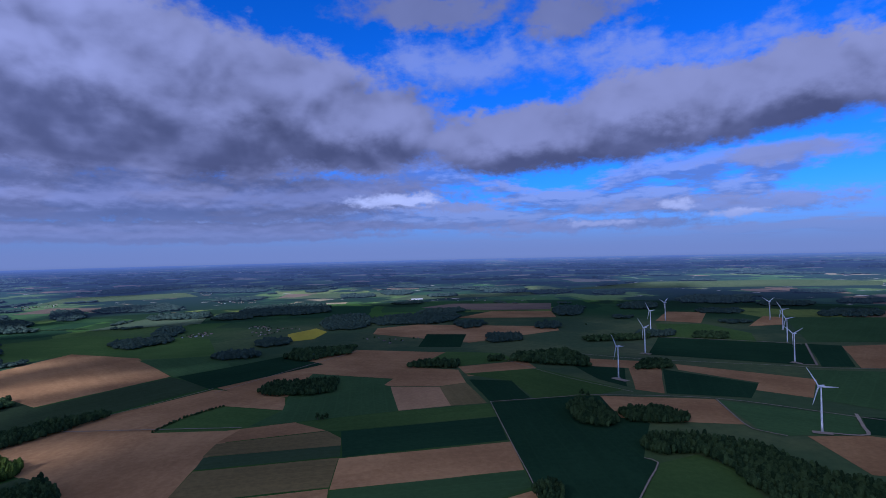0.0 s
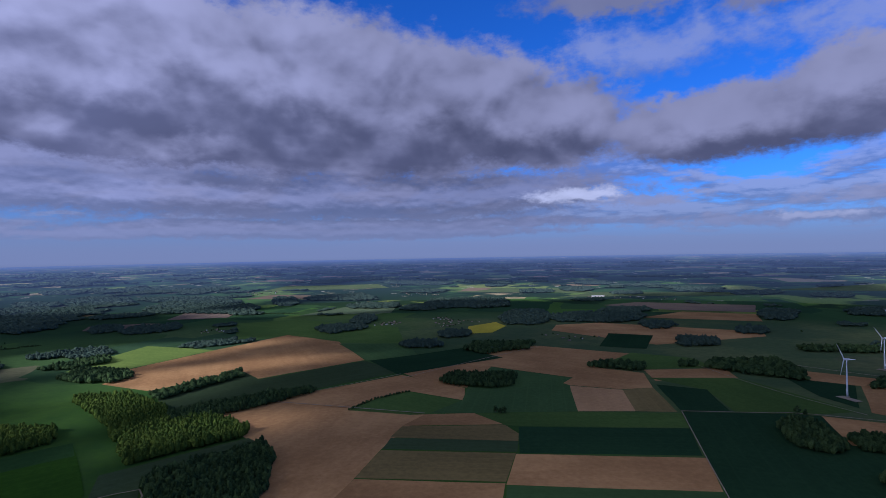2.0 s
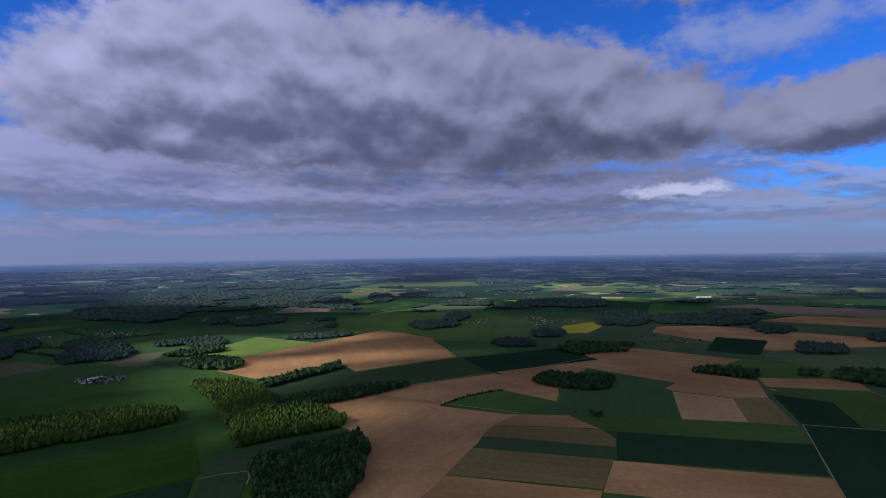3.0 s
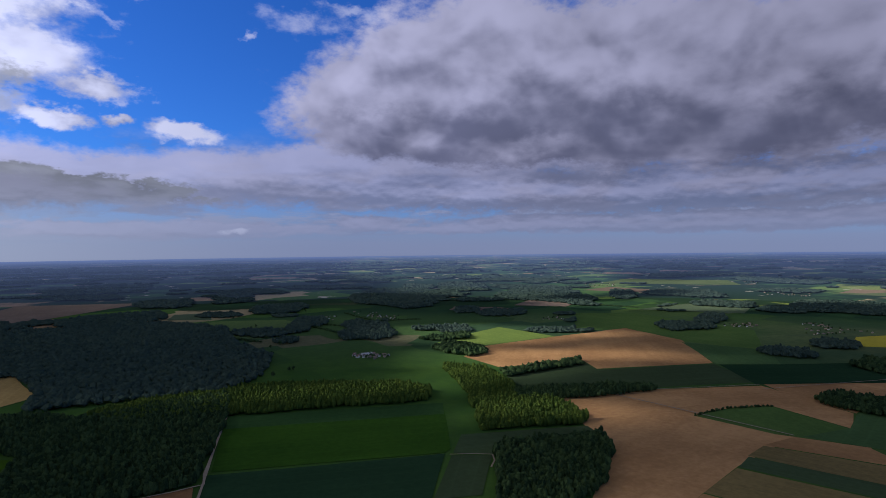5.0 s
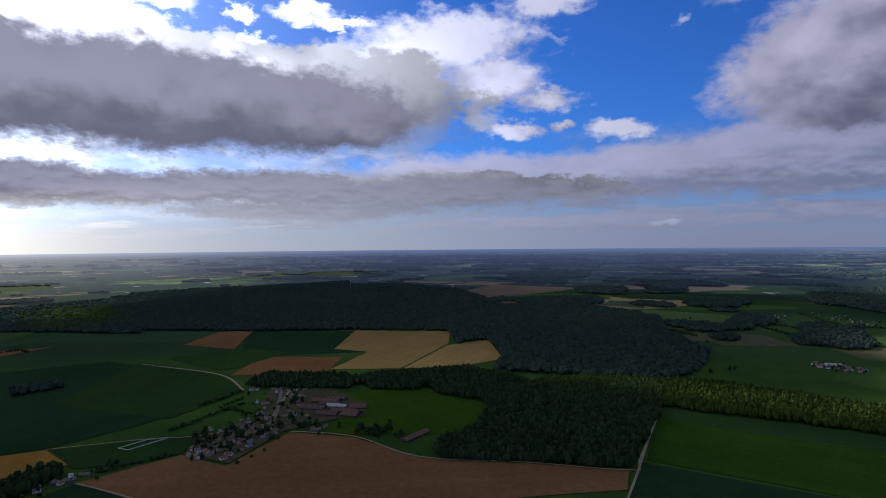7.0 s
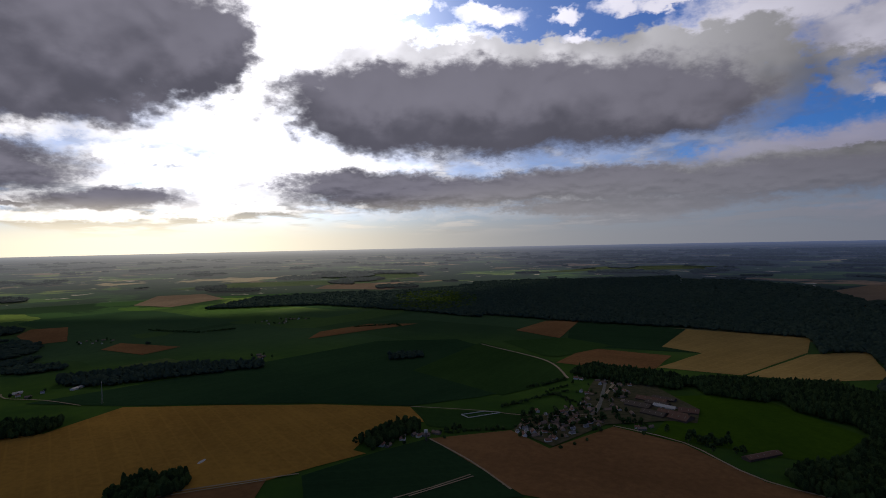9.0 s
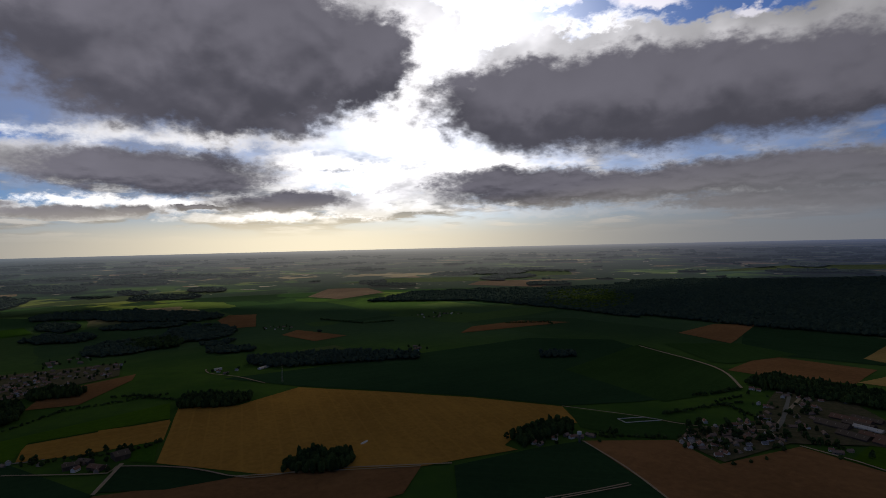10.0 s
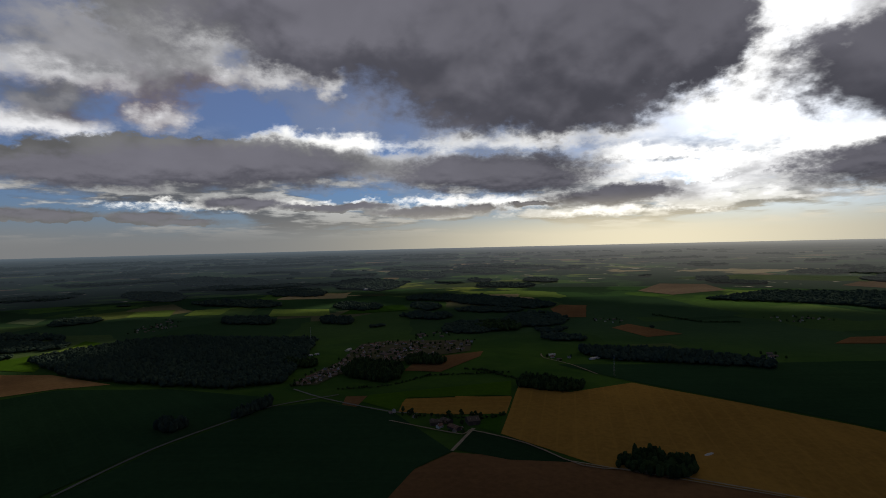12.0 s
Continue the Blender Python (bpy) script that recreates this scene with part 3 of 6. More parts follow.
# ---- fields ----
FIELD_LABEL = {"meadow_sunlit": ("barley_field", "grass field painted pale green for sunlight"), "yard": ("gardens", "brown gardens and yards between village houses"), 
    "plough": ("ploughed_field", "bare brown ploughed field with faint rows"),
    "plough_light": ("ploughed_field", "pale freshly harrowed brown field"),
    "plough_dark": ("ploughed_field", "reddish brown bare soil field in shade"),
    "stubble": ("stubble_field", "yellowish dry stubble field beside the wood"),
    "stubble_warm": ("stubble_field", "golden brown cereal field with wheel rows"),
    "stubble_dim": ("stubble_field", "dull olive stubble strip between fields"),
    "crop": ("crop_field", "dark green young crop field"),
    "crop_green": ("crop_field", "bright green cereal field with wheel rows"),
    "crop_dark": ("crop_field", "very dark green dense crop field"),
    "crop_mid_and_shade": ("crop_field", "mid-green rows of sown fields and one painted shade strip"),
    "crop_vivid": ("crop_field", "lush vivid green crop field with sowing rows"),
    "meadow": ("meadow", "light green grass meadow"),
    "meadow_vivid": ("meadow", "lush yellow-green grass meadow"),
    "far_green": ("far_field", "green field far off, paled by painted haze"),
    "far_brown": ("far_field", "brown bare field far off, dulled by painted haze"),
    "rape": ("rape_field", "small field of yellow flowering rape"),
}
layers = [0]
field_shapes = []


def field(kind, corners):
    layers[0] += 1
    name, label = FIELD_LABEL[kind]
    field_shapes.append(corners)
    pts = [Vector((x, y)) for x, y in corners]
    mid = sum(pts, Vector((0, 0))) / len(pts)
    longest = max(range(len(pts)), key=lambda i: (pts[i] - pts[i - 1]).length)
    d = pts[longest] - pts[longest - 1]
    turn = Matrix.Translation((mid.x, mid.y, 0)) @ Matrix.Rotation(math.atan2(d.y, d.x), 4, "Z")
    back = turn.inverted()
    bm = bmesh.new()
    ring = []
    for i, p in enumerate(pts):
        q = pts[(i + 1) % len(pts)]
        n = max(1, int((q - p).length / 60))
        side = Vector((-(q - p).y, (q - p).x)).normalized()
        for k in range(n):
            w = p.lerp(q, k / n)
            if k:
                w = w + side * noise.noise((w.x * 0.011, w.y * 0.011, 0)) * 3.0
            ring.append(bm.verts.new(back @ lie(w.x, w.y, 0.05 + 0.012 * layers[0])[0]))
    bm.faces.new(ring)
    bmesh.ops.triangulate(bm, faces=bm.faces[:])
    bmesh.ops.recalc_face_normals(bm, faces=bm.faces[:])
    if bm.faces[0].normal.z < 0:
        bmesh.ops.reverse_faces(bm, faces=bm.faces[:])
    me = bpy.data.meshes.new(name)
    bm.to_mesh(me)
    bm.free()
    me.materials.append(SOIL[kind])
    ob = new(name, me)
    ob.matrix_world = turn
    tagged(ob, label, "field", kind="structure")


field('meadow', [(-1569, 1952), (-1382, 2124), (-843, 1980), (-664, 1614), (-885, 1596), (-1143, 1697), (-1230, 1529)])
field('meadow_sunlit', [(-1353, 1036), (-1427, 1233), (-1474, 1408), (-1196, 1393), (-1221, 1121), (-1224, 1043)])
field('plough', [(-1134, 959), (-1216, 1107), (-1196, 1393), (-1155, 1711), (-897, 1618), (-674, 1357), (-817, 1096), (-904, 1154), (-977, 938)])
field('crop', [(-924, 903), (-904, 1154), (-813, 1091), (-670, 1350), (-521, 1239), (-633, 1045), (-674, 931), (-716, 823), (-801, 812)])
field('plough', [(-673, 928), (-626, 1031), (-506, 1213), (-329, 1132), (-303, 1037), (-434, 1077), (-474, 1010), (-492, 922)])
field('plough', [(-716, 823), (-671, 928), (-502, 930), (-345, 931), (-347, 758), (-336, 648), (-328, 569), (-407, 538), (-483, 681), (-574, 740)])
field('meadow', [(-490, 919), (-472, 1006), (-432, 1073), (-302, 1033), (-276, 959), (-368, 922)])
field('plough', [(-359, 861), (-345, 931), (-262, 962), (-197, 913)])
field('stubble_dim', [(-355, 803), (-358, 859), (-196, 910), (-167, 874), (-161, 840)])
field('crop', [(-345, 754), (-353, 801), (-161, 840), (-154, 794)])
field('stubble_dim', [(-336, 648), (-345, 749), (-155, 789), (-148, 689)])
field('plough', [(-331, 568), (-335, 645), (-148, 685), (-141, 635)])
field('crop_green', [(-307, 1039), (-322, 1121), (-332, 1352), (-123, 1270), (-88, 1019), (-262, 962), (-338, 941)])
field('meadow', [(-261, 959), (-88, 1016), (84, 1053), (89, 972), (-174, 910), (-196, 910)])
field('crop_dark', [(-173, 907), (89, 969), (93, 848), (-150, 791)])
field('plough', [(-146, 681), (-154, 786), (98, 841), (101, 731)])
field('crop_green', [(-145, 679), (101, 729), (103, 678), (43, 635), (-136, 632)])
field('plough', [(44, 634), (104, 668), (104, 614), (34, 598)])
field('plough', [(-521, 1239), (-428, 1474), (-265, 1678), (11, 1606), (-82, 1405), (31, 1365), (45, 1229), (-14, 1199), (-120, 1208), (-136, 1223), (-121, 1282), (-325, 1354), (-326, 1134), (-451, 1182)])
field('plough_light', [(-120, 1204), (-14, 1195), (9, 1045), (-88, 1019)])
field('stubble_dim', [(-14, 1195), (45, 1229), (78, 1058), (9, 1045)])
field('plough', [(32, 1401), (211, 1464), (226, 1353), (53, 1291)])
field('meadow', [(-47, 1486), (5, 1620), (157, 1578), (190, 1469), (38, 1409)])
field('meadow', [(40, 1318), (225, 1363), (370, 1136), (292, 1098), (172, 1082), (146, 1232)])
field('crop_dark', [(53, 1258), (147, 1238), (166, 1083), (85, 1064)])
field('crop_dark', [(85, 1060), (234, 1090), (302, 1093), (335, 913), (272, 766), (283, 744), (216, 630), (108, 635)])
field('plough', [(304, 1093), (510, 1050), (483, 897), (401, 915), (299, 947)])
field('crop_green', [(511, 1046), (680, 926), (639, 842), (517, 839), (491, 868)])
field('meadow', [(287, 744), (349, 772), (373, 720), (360, 623), (211, 616)])
field('plough', [(544, 835), (631, 832), (668, 809), (588, 673), (529, 690)])
field('crop_dark', [(693, 925), (777, 897), (703, 812), (639, 836)])
field('crop_green', [(839, 1281), (1067, 1228), (790, 911), (690, 1040)])
field('plough', [(571, 1375), (796, 1188), (693, 1044), (615, 1115), (663, 1169), (551, 1310)])
field('crop_dark', [(518, 1320), (655, 1160), (581, 1053), (438, 1099)])
field('plough', [(447, 1354), (519, 1333), (434, 1099), (389, 1135)])
field('crop_dark', [(311, 1439), (438, 1355), (380, 1160), (341, 1231)])
field('plough', [(375, 1471), (509, 1418), (447, 1340), (354, 1377)])
field('crop_dark', [(695, 1801), (1054, 1620), (902, 1339), (841, 1346), (554, 1507)])
field('crop_dark', [(1059, 1619), (1133, 1580), (964, 1300), (890, 1308)])
field('plough', [(1127, 1571), (1381, 1587), (1096, 1261), (967, 1287)])
field('plough', [(844, 2212), (1014, 2520), (1168, 2465), (981, 2117)])
field('meadow', [(812, 2129), (986, 2083), (1021, 1842), (940, 1666), (708, 1812)])
field('plough', [(1099, 2000), (1314, 2282), (1365, 2233), (1237, 2025)])
field('crop_green', [(1369, 2232), (1866, 2140), (1389, 1596), (1081, 1647)])
field('plough', [(-262, 2155), (-107, 2248), (427, 2109), (415, 2003), (77, 1770), (-260, 2004)])
field('plough', [(59, 2453), (486, 2396), (511, 2648), (232, 2705)])
field('far_brown', [(-124, 2951), (45, 3142), (589, 3049), (526, 2725), (181, 2770)])
field('crop_dark', [(-83, 1705), (-65, 1976), (76, 1955), (47, 1689)])
field('rape', [(-580, 2051), (-508, 2194), (-442, 2089), (-454, 1913), (-537, 1863)])
field('crop_green', [(-875, 1578), (-663, 1632), (-564, 1459), (-662, 1349)])
field('crop_dark', [(-656, 1349), (-564, 1459), (-468, 1591), (-320, 1470), (-517, 1214)])
field('crop_vivid', [(-758, 224), (-990, 314), (-821, 646), (-628, 511), (-622, 496)])
# darker strip along the far edge paints the shade of the trees
field('crop_mid_and_shade', [(-990, 314), (-821, 646), (-765, 606), (-925, 289)])
field('crop_dark', [(-751, 216), (-619, 494), (-518, 396), (-636, 172)])
field('crop', [(-608, 497), (-574, 541), (-491, 448), (-517, 398)])
field('crop', [(-665, 561), (-569, 740), (-528, 721), (-601, 571), (-577, 543), (-614, 504)])
field('stubble', [(-1477, -384), (-1787, -405), (-1797, -99), (-1570, -88), (-1258, -170), (-1241, -325), (-1442, -283)])
field('stubble', [(-1257, -164), (-1545, -87), (-1655, 21), (-1370, 59), (-1280, -44)])
field('crop_dark', [(-1755, -754), (-1787, -405), (-1477, -384), (-1442, -283), (-1387, -510), (-1453, -623)])
field('plough_dark', [(-1172, -520), (-1366, -533), (-1377, -333), (-1226, -323), (-1175, -468)])
field('meadow_vivid', [(-1026, -257), (-1117, -136), (-976, 22), (-842, -14), (-833, -81), (-827, -180), (-826, -210), (-915, -212)])
field('plough_dark', [(-646, -450), (-737, -376), (-705, -300), (-832, -264), (-817, -165), (-748, -63), (-738, 73), (-723, 194), (-670, 179), (-571, -264)])
field('crop_dark', [(-377, -1144), (-550, -1114), (-751, -1089), (-1163, -1055), (-1298, -884), (-1173, -579), (-1037, -437), (-852, -508), (-748, -572), (-673, -710), (-552, -876), (-471, -981)])
field('crop_mid_and_shade', [(-942, -737), (-1291, -797), (-1178, -533), (-1046, -434), (-883, -481)])
field('stubble_warm', [(-188, -737), (-260, -976), (-341, -927), (-468, -973), (-548, -869), (-668, -704), (-742, -570), (-698, -502), (-609, -528), (-556, -505), (-558, -483), (-428, -519), (-290, -604)])
field('stubble_warm', [(-143, -932), (-236, -909), (-211, -823), (-135, -838)])
field('plough_dark', [(-41, -560), (-69, -631), (-117, -678), (-252, -632), (-352, -570), (-434, -518), (-379, -471), (-46, -508)])
field('crop_dark', [(-466, -495), (-571, -474), (-647, -451), (-595, -319), (-568, -259), (-415, -424)])
field('crop_mid_and_shade', [(-740, -560), (-822, -385), (-741, -377), (-697, -433), (-685, -487)])
field('crop_dark', [(-123, -686), (-151, -757), (-200, -719), (-259, -628), (-182, -646)])
field('crop_vivid', [(-160, -766), (-179, -826), (-205, -822), (-186, -739)])
field('stubble_warm', [(-48, -856), (-56, -927), (-121, -925), (-237, -918), (-208, -824), (-115, -832)])
field('plough_dark', [(45, -906), (44, -957), (7, -955), (21, -890)])
field('plough_dark', [(-55, -1139), (-86, -1253), (-244, -1318), (-229, -1259), (-129, -1116)])
field('meadow_vivid', [(14, -921), (3, -961), (-256, -1020), (-238, -925), (-61, -934), (-43, -862)])
field('crop_dark', [(312, -600), (266, -730), (195, -848), (159, -910), (81, -931), (-43, -848), (-88, -747), (-117, -681), (-71, -635), (-38, -554)])
field('plough', [(718, -1025), (892, -1255), (696, -1223), (517, -1113), (606, -1093)])
field('crop_dark', [(694, -994), (600, -1083), (382, -1058), (174, -969), (201, -868), (273, -745), (330, -602), (404, -611)])
field('plough_dark', [(-617, -2117), (-693, -2247), (-787, -2196), (-671, -1850), (-588, -1869)])
field('plough_dark', [(-670, -1606), (-744, -1669), (-811, -1457), (-700, -1430)])
field('plough_dark', [(-1081, -1254), (-1186, -1329), (-1385, -1316), (-1474, -1175), (-1287, -1216)])
field('plough_dark', [(-1517, -824), (-1741, -838), (-1809, -747), (-1459, -652)])
field('crop_mid_and_shade', [(-1338, -763), (-1471, -637), (-1428, -490), (-1234, -542), (-1220, -577)])
field('meadow_vivid', [(940, -1318), (930, -1409), (891, -1472), (797, -1385), (754, -1259)])
field('meadow_vivid', [(860, -1559), (883, -1680), (813, -1637), (794, -1546)])
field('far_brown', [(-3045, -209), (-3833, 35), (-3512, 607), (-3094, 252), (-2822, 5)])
field('meadow_sunlit', [(1054, -2260), (1111, -2463), (958, -2507), (881, -2252)])
field('meadow_sunlit', [(828, -2257), (860, -2459), (709, -2461), (685, -2257)])
field('meadow_sunlit', [(886, -1485), (842, -1607), (741, -1536), (782, -1383)])
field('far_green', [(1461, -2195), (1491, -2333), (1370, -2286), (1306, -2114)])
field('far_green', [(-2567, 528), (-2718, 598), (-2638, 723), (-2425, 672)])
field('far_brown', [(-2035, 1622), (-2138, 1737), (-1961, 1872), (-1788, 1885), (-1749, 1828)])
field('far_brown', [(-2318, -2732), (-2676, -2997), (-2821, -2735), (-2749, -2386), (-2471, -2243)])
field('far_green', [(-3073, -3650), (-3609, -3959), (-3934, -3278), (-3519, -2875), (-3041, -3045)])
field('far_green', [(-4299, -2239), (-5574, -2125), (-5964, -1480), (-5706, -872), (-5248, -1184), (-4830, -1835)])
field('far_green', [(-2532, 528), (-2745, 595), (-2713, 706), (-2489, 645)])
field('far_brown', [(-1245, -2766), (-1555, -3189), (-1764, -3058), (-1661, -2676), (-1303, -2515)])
field('meadow_sunlit', [(472, -2149), (514, -2406), (267, -2340), (231, -2115)])
field('crop_vivid', [(198, -2134), (159, -2354), (-43, -2438), (-66, -2218)])
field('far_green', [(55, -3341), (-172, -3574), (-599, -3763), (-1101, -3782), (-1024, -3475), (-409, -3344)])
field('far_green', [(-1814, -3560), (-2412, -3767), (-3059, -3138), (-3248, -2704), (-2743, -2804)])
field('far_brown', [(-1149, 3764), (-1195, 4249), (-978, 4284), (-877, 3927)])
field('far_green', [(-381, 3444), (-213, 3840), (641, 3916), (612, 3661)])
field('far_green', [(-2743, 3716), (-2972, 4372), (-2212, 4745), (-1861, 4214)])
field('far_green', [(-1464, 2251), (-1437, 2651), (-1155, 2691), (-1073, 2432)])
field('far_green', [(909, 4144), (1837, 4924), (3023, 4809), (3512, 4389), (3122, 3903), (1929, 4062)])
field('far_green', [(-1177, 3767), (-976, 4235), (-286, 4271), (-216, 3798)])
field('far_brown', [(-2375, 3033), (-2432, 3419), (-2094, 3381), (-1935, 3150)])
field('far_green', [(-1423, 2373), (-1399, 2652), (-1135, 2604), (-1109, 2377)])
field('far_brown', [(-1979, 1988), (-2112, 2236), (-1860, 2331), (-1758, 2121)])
field('yard', [(-738, -373), (-788, -385), (-862, -359), (-891, -344), (-1066, -390), (-1128, -378), (-1168, -333), (-1073, -271), (-981, -183), (-912, -171), (-899, -209), (-834, -276), (-713, -299)])
field('yard', [(156, -1047), (139, -1126), (92, -1248), (60, -1471), (-14, -1508), (-234, -1473), (-213, -1324), (-86, -1266), (-35, -1220), (77, -1125), (109, -1048)])


def track(width, stops, kind=""):
    """A way of that width through the stops."""
    layers[0] += 1
    pts = [Vector(p) for p in stops]
    fine = []
    for i in range(len(pts) - 1):
        p0, p1, p2, p3 = pts[max(i - 1, 0)], pts[i], pts[i + 1], pts[min(i + 2, len(pts) - 1)]
        n = max(2, int((p2 - p1).length / 25))
        for k in range(n):
            t = k / n
            fine.append(0.5 * ((2 * p1) + (p2 - p0) * t + (2 * p0 - 5 * p1 + 4 * p2 - p3) * t * t + (3 * p1 - p0 - 3 * p2 + p3) * t ** 3))
    fine.append(pts[-1])
    verts, faces = [], []
    for i, p in enumerate(fine):
        d = (fine[min(i + 1, len(fine) - 1)] - fine[max(i - 1, 0)]).normalized()
        side = Vector((-d.y, d.x)) * width / 2 * (1 + 0.25 * noise.noise((p.x * 0.03, p.y * 0.03, 4)))
        for s in (-1, 1):
            verts.append(lie(p.x + side.x * s, p.y + side.y * s, 0.06 + 0.012 * layers[0])[0])
        if i:
            faces.append((2 * i - 2, 2 * i - 1, 2 * i + 1, 2 * i))
    wide = width in (4.0, 4.5, 6.0) and kind != "pad"
    if kind == "ditch":
        tagged(mesh_object("ditch", verts, faces, SOIL["crop_dark"]), "narrow grassy ditch between ploughed fields", "ditch", kind="structure")
        return
    if kind == "pad":
        tagged(mesh_object("hardstand", verts, faces, SOIL["gravel"]), "pale gravel hardstand at the foot of a wind turbine", "hardstand", kind="structure")
        return
    ob = mesh_object("road" if wide else "farm_track", verts, faces, SOIL["asphalt" if wide else "gravel"])
    tagged(ob, "narrow grey asphalt country road" if wide else "pale gravel farm track between fields", "road", kind="structure")


track(2.8, [(85, 1064), (234, 1090), (292, 1098), (512, 1054), (680, 926), (753, 869)])
track(2.8, [(342, 1558), (531, 1438), (816, 1328), (882, 1296), (1086, 1250)])
track(5, [(1056, 1619), (978, 1482), (888, 1321)])
track(5, [(694, 938), (654, 868), (635, 834), (605, 836), (578, 851)])
track(5, [(892, 1327), (862, 1337), (863, 1364)])
track(5, [(686, 1803), (946, 1676), (1041, 1611)])
track(1.3, [(85, 1064), (97, 833), (105, 698), (105, 621)])
track(2.2, [(270, 761), (283, 744), (252, 691), (216, 630)])
track(2.8, [(511, 1046), (483, 897), (489, 865), (515, 837)])
track(2.8, [(-998, 314), (-896, 272), (-721, 204), (-637, 170)])
track(2.2, [(-611, 496), (-574, 541), (-543, 510)])
track(5, [(-1271, -785), (-1252, -736), (-1176, -546), (-1055, -438)])
track(2.8, [(-834, -265), (-820, -166), (-750, -63), (-740, 73), (-724, 195), (-756, 215), (-1011, 320)])
track(2.8, [(-644, -449), (-613, -360), (-574, -279)])
track(4.5, [(314, -605), (269, -737), (197, -856), (160, -913), (58, -969)])
track(4, [(146, -1021), (79, -948), (-34, -858), (-78, -843)])
track(5, [(-1069, -351), (-963, -331), (-868, -310)])
track(2.8, [(-742, -570), (-787, -464), (-808, -389), (-868, -310)])
track(2.2, [(-252, -632), (-352, -570), (-434, -518)])
track(5, [(-117, -681), (-154, -762)])
track(14, [(562, 852), (586, 840)], 'pad')
track(16, [(374, 1239), (395, 1204)], 'pad')
track(16, [(538, 1526), (560, 1506)], 'pad')
track(16, [(853, 1366), (866, 1343)], 'pad')
track(6, [(-1095, -377), (-983, -340), (-878, -310), (-809, -322), (-745, -361)])
track(2, [(-485, -368), (-530, -351), (-580, -336)])
track(2, [(-498, -358), (-539, -344), (-578, -331)])
track(2.2, [(-492, 1180), (-406, 1362), (-257, 1660)])
track(3, [(-674, 931), (-504, 933), (-346, 934)])
track(2.0, [(152, 1491), (213, 1363), (281, 1243), (376, 1114)])
track(2.5, [(-667, 957), (-594, 1075), (-511, 1216)])
track(2.8, [(-371, -1258), (-366, -1213), (-403, -1140), (-429, -1043)])
track(3, [(-35, -813), (-136, -739), (-147, -756), (-214, -695), (-263, -617), (-333, -589), (-467, -501)])

# ---- woods ----
def ball(level):
    bm = bmesh.new()
    bmesh.ops.create_icosphere(bm, subdivisions=level, radius=1.0)
    v = np.array([p.co[:] for p in bm.verts])
    f = np.array([[q.index for q in p.verts] for p in bm.faces])
    bm.free()
    return v, f


BALLS = {1: ball(1), 2: ball(2)}
LUMPS = {}
for level in (1, 2):
    LUMPS[level] = []
    rng = np.random.default_rng(level)
    for k in range(12):
        v = BALLS[level][0] @ np.array(Euler(rng.uniform(0, 6.28, 3)).to_matrix()).T
        bumps = rng.normal(size=(9, 3))
        bumps /= np.linalg.norm(bumps, axis=1)[:, None]
        swell = np.max(np.clip(v @ bumps.T, 0, 1) ** 4, axis=1)
        v *= (0.70 + 0.40 * swell + rng.uniform(-0.17, 0.17, len(v)))[:, None]
        v[:, 2] = np.where(v[:, 2] < 0, v[:, 2] * 0.8, v[:, 2] * 1.05)
        LUMPS[level].append(v)


def inside(pts, poly):
    x, y = pts[:, 0], pts[:, 1]
    ok = np.zeros(len(pts), bool)
    n = len(poly)
    for i in range(n):
        (x0, y0), (x1, y1) = poly[i], poly[i - 1]
        if y0 == y1:
            continue
        cross = ((y0 > y) != (y1 > y)) & (x < (x1 - x0) * (y - y0) / (y1 - y0) + x0)
        ok ^= cross
    return ok


def crowns(name, spots, heights, spread, level, mat, label, rng, category="wood"):
    """One sheet of tree crowns: for each spot a lumpy crown that reaches down to the ground's shade."""
    V, Fc, base = [], [], 0
    faces = BALLS[level][1]
    nv = len(BALLS[level][0])
    for (x, y), h in zip(spots, heights):
        p, s = lie(x, y)
        a = rng.uniform(0, 6.283)
        c, d = math.cos(a), math.sin(a)
        v = LUMPS[level][rng.integers(12)]
        w = spread * rng.uniform(0.8, 1.3)
        q = np.empty_like(v)
        q[:, 0] = (v[:, 0] * c - v[:, 1] * d) * w
        q[:, 1] = (v[:, 0] * d + v[:, 1] * c) * w
        q[:, 2] = (v[:, 2] * 0.5 + 0.5) * h
        V.append(q * s + np.array(p))
        Fc.append(faces + base)
        base += nv
    if not V:
        return
    V, Fc = np.concatenate(V).astype(np.float32), np.concatenate(Fc).astype(np.int32)
    me = bpy.data.meshes.new(name)
    me.vertices.add(len(V))
    me.vertices.foreach_set("co", V.ravel())
    me.loops.add(Fc.size)
    me.loops.foreach_set("vertex_index", Fc.ravel())
    me.polygons.add(len(Fc))
    me.polygons.foreach_set("loop_start", np.arange(0, Fc.size, 3, dtype=np.int32))
    me.polygons.foreach_set("use_smooth", np.zeros(len(Fc), dtype=bool))
    me.update(calc_edges=True)
    me.materials.append(mat)
    return tagged(new(name, me), label, category, kind="stuff")


WOOD_LABEL = {"near": "dark green broadleaf wood of dense round crowns", "sun": "broadleaf wood with sunlight painted into its green",
              "far": "distant dark green forest"}
woods_made = [0]


# leaves with haze painted into colour and emission for that distance
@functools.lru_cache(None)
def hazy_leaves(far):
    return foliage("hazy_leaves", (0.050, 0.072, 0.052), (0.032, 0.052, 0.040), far)


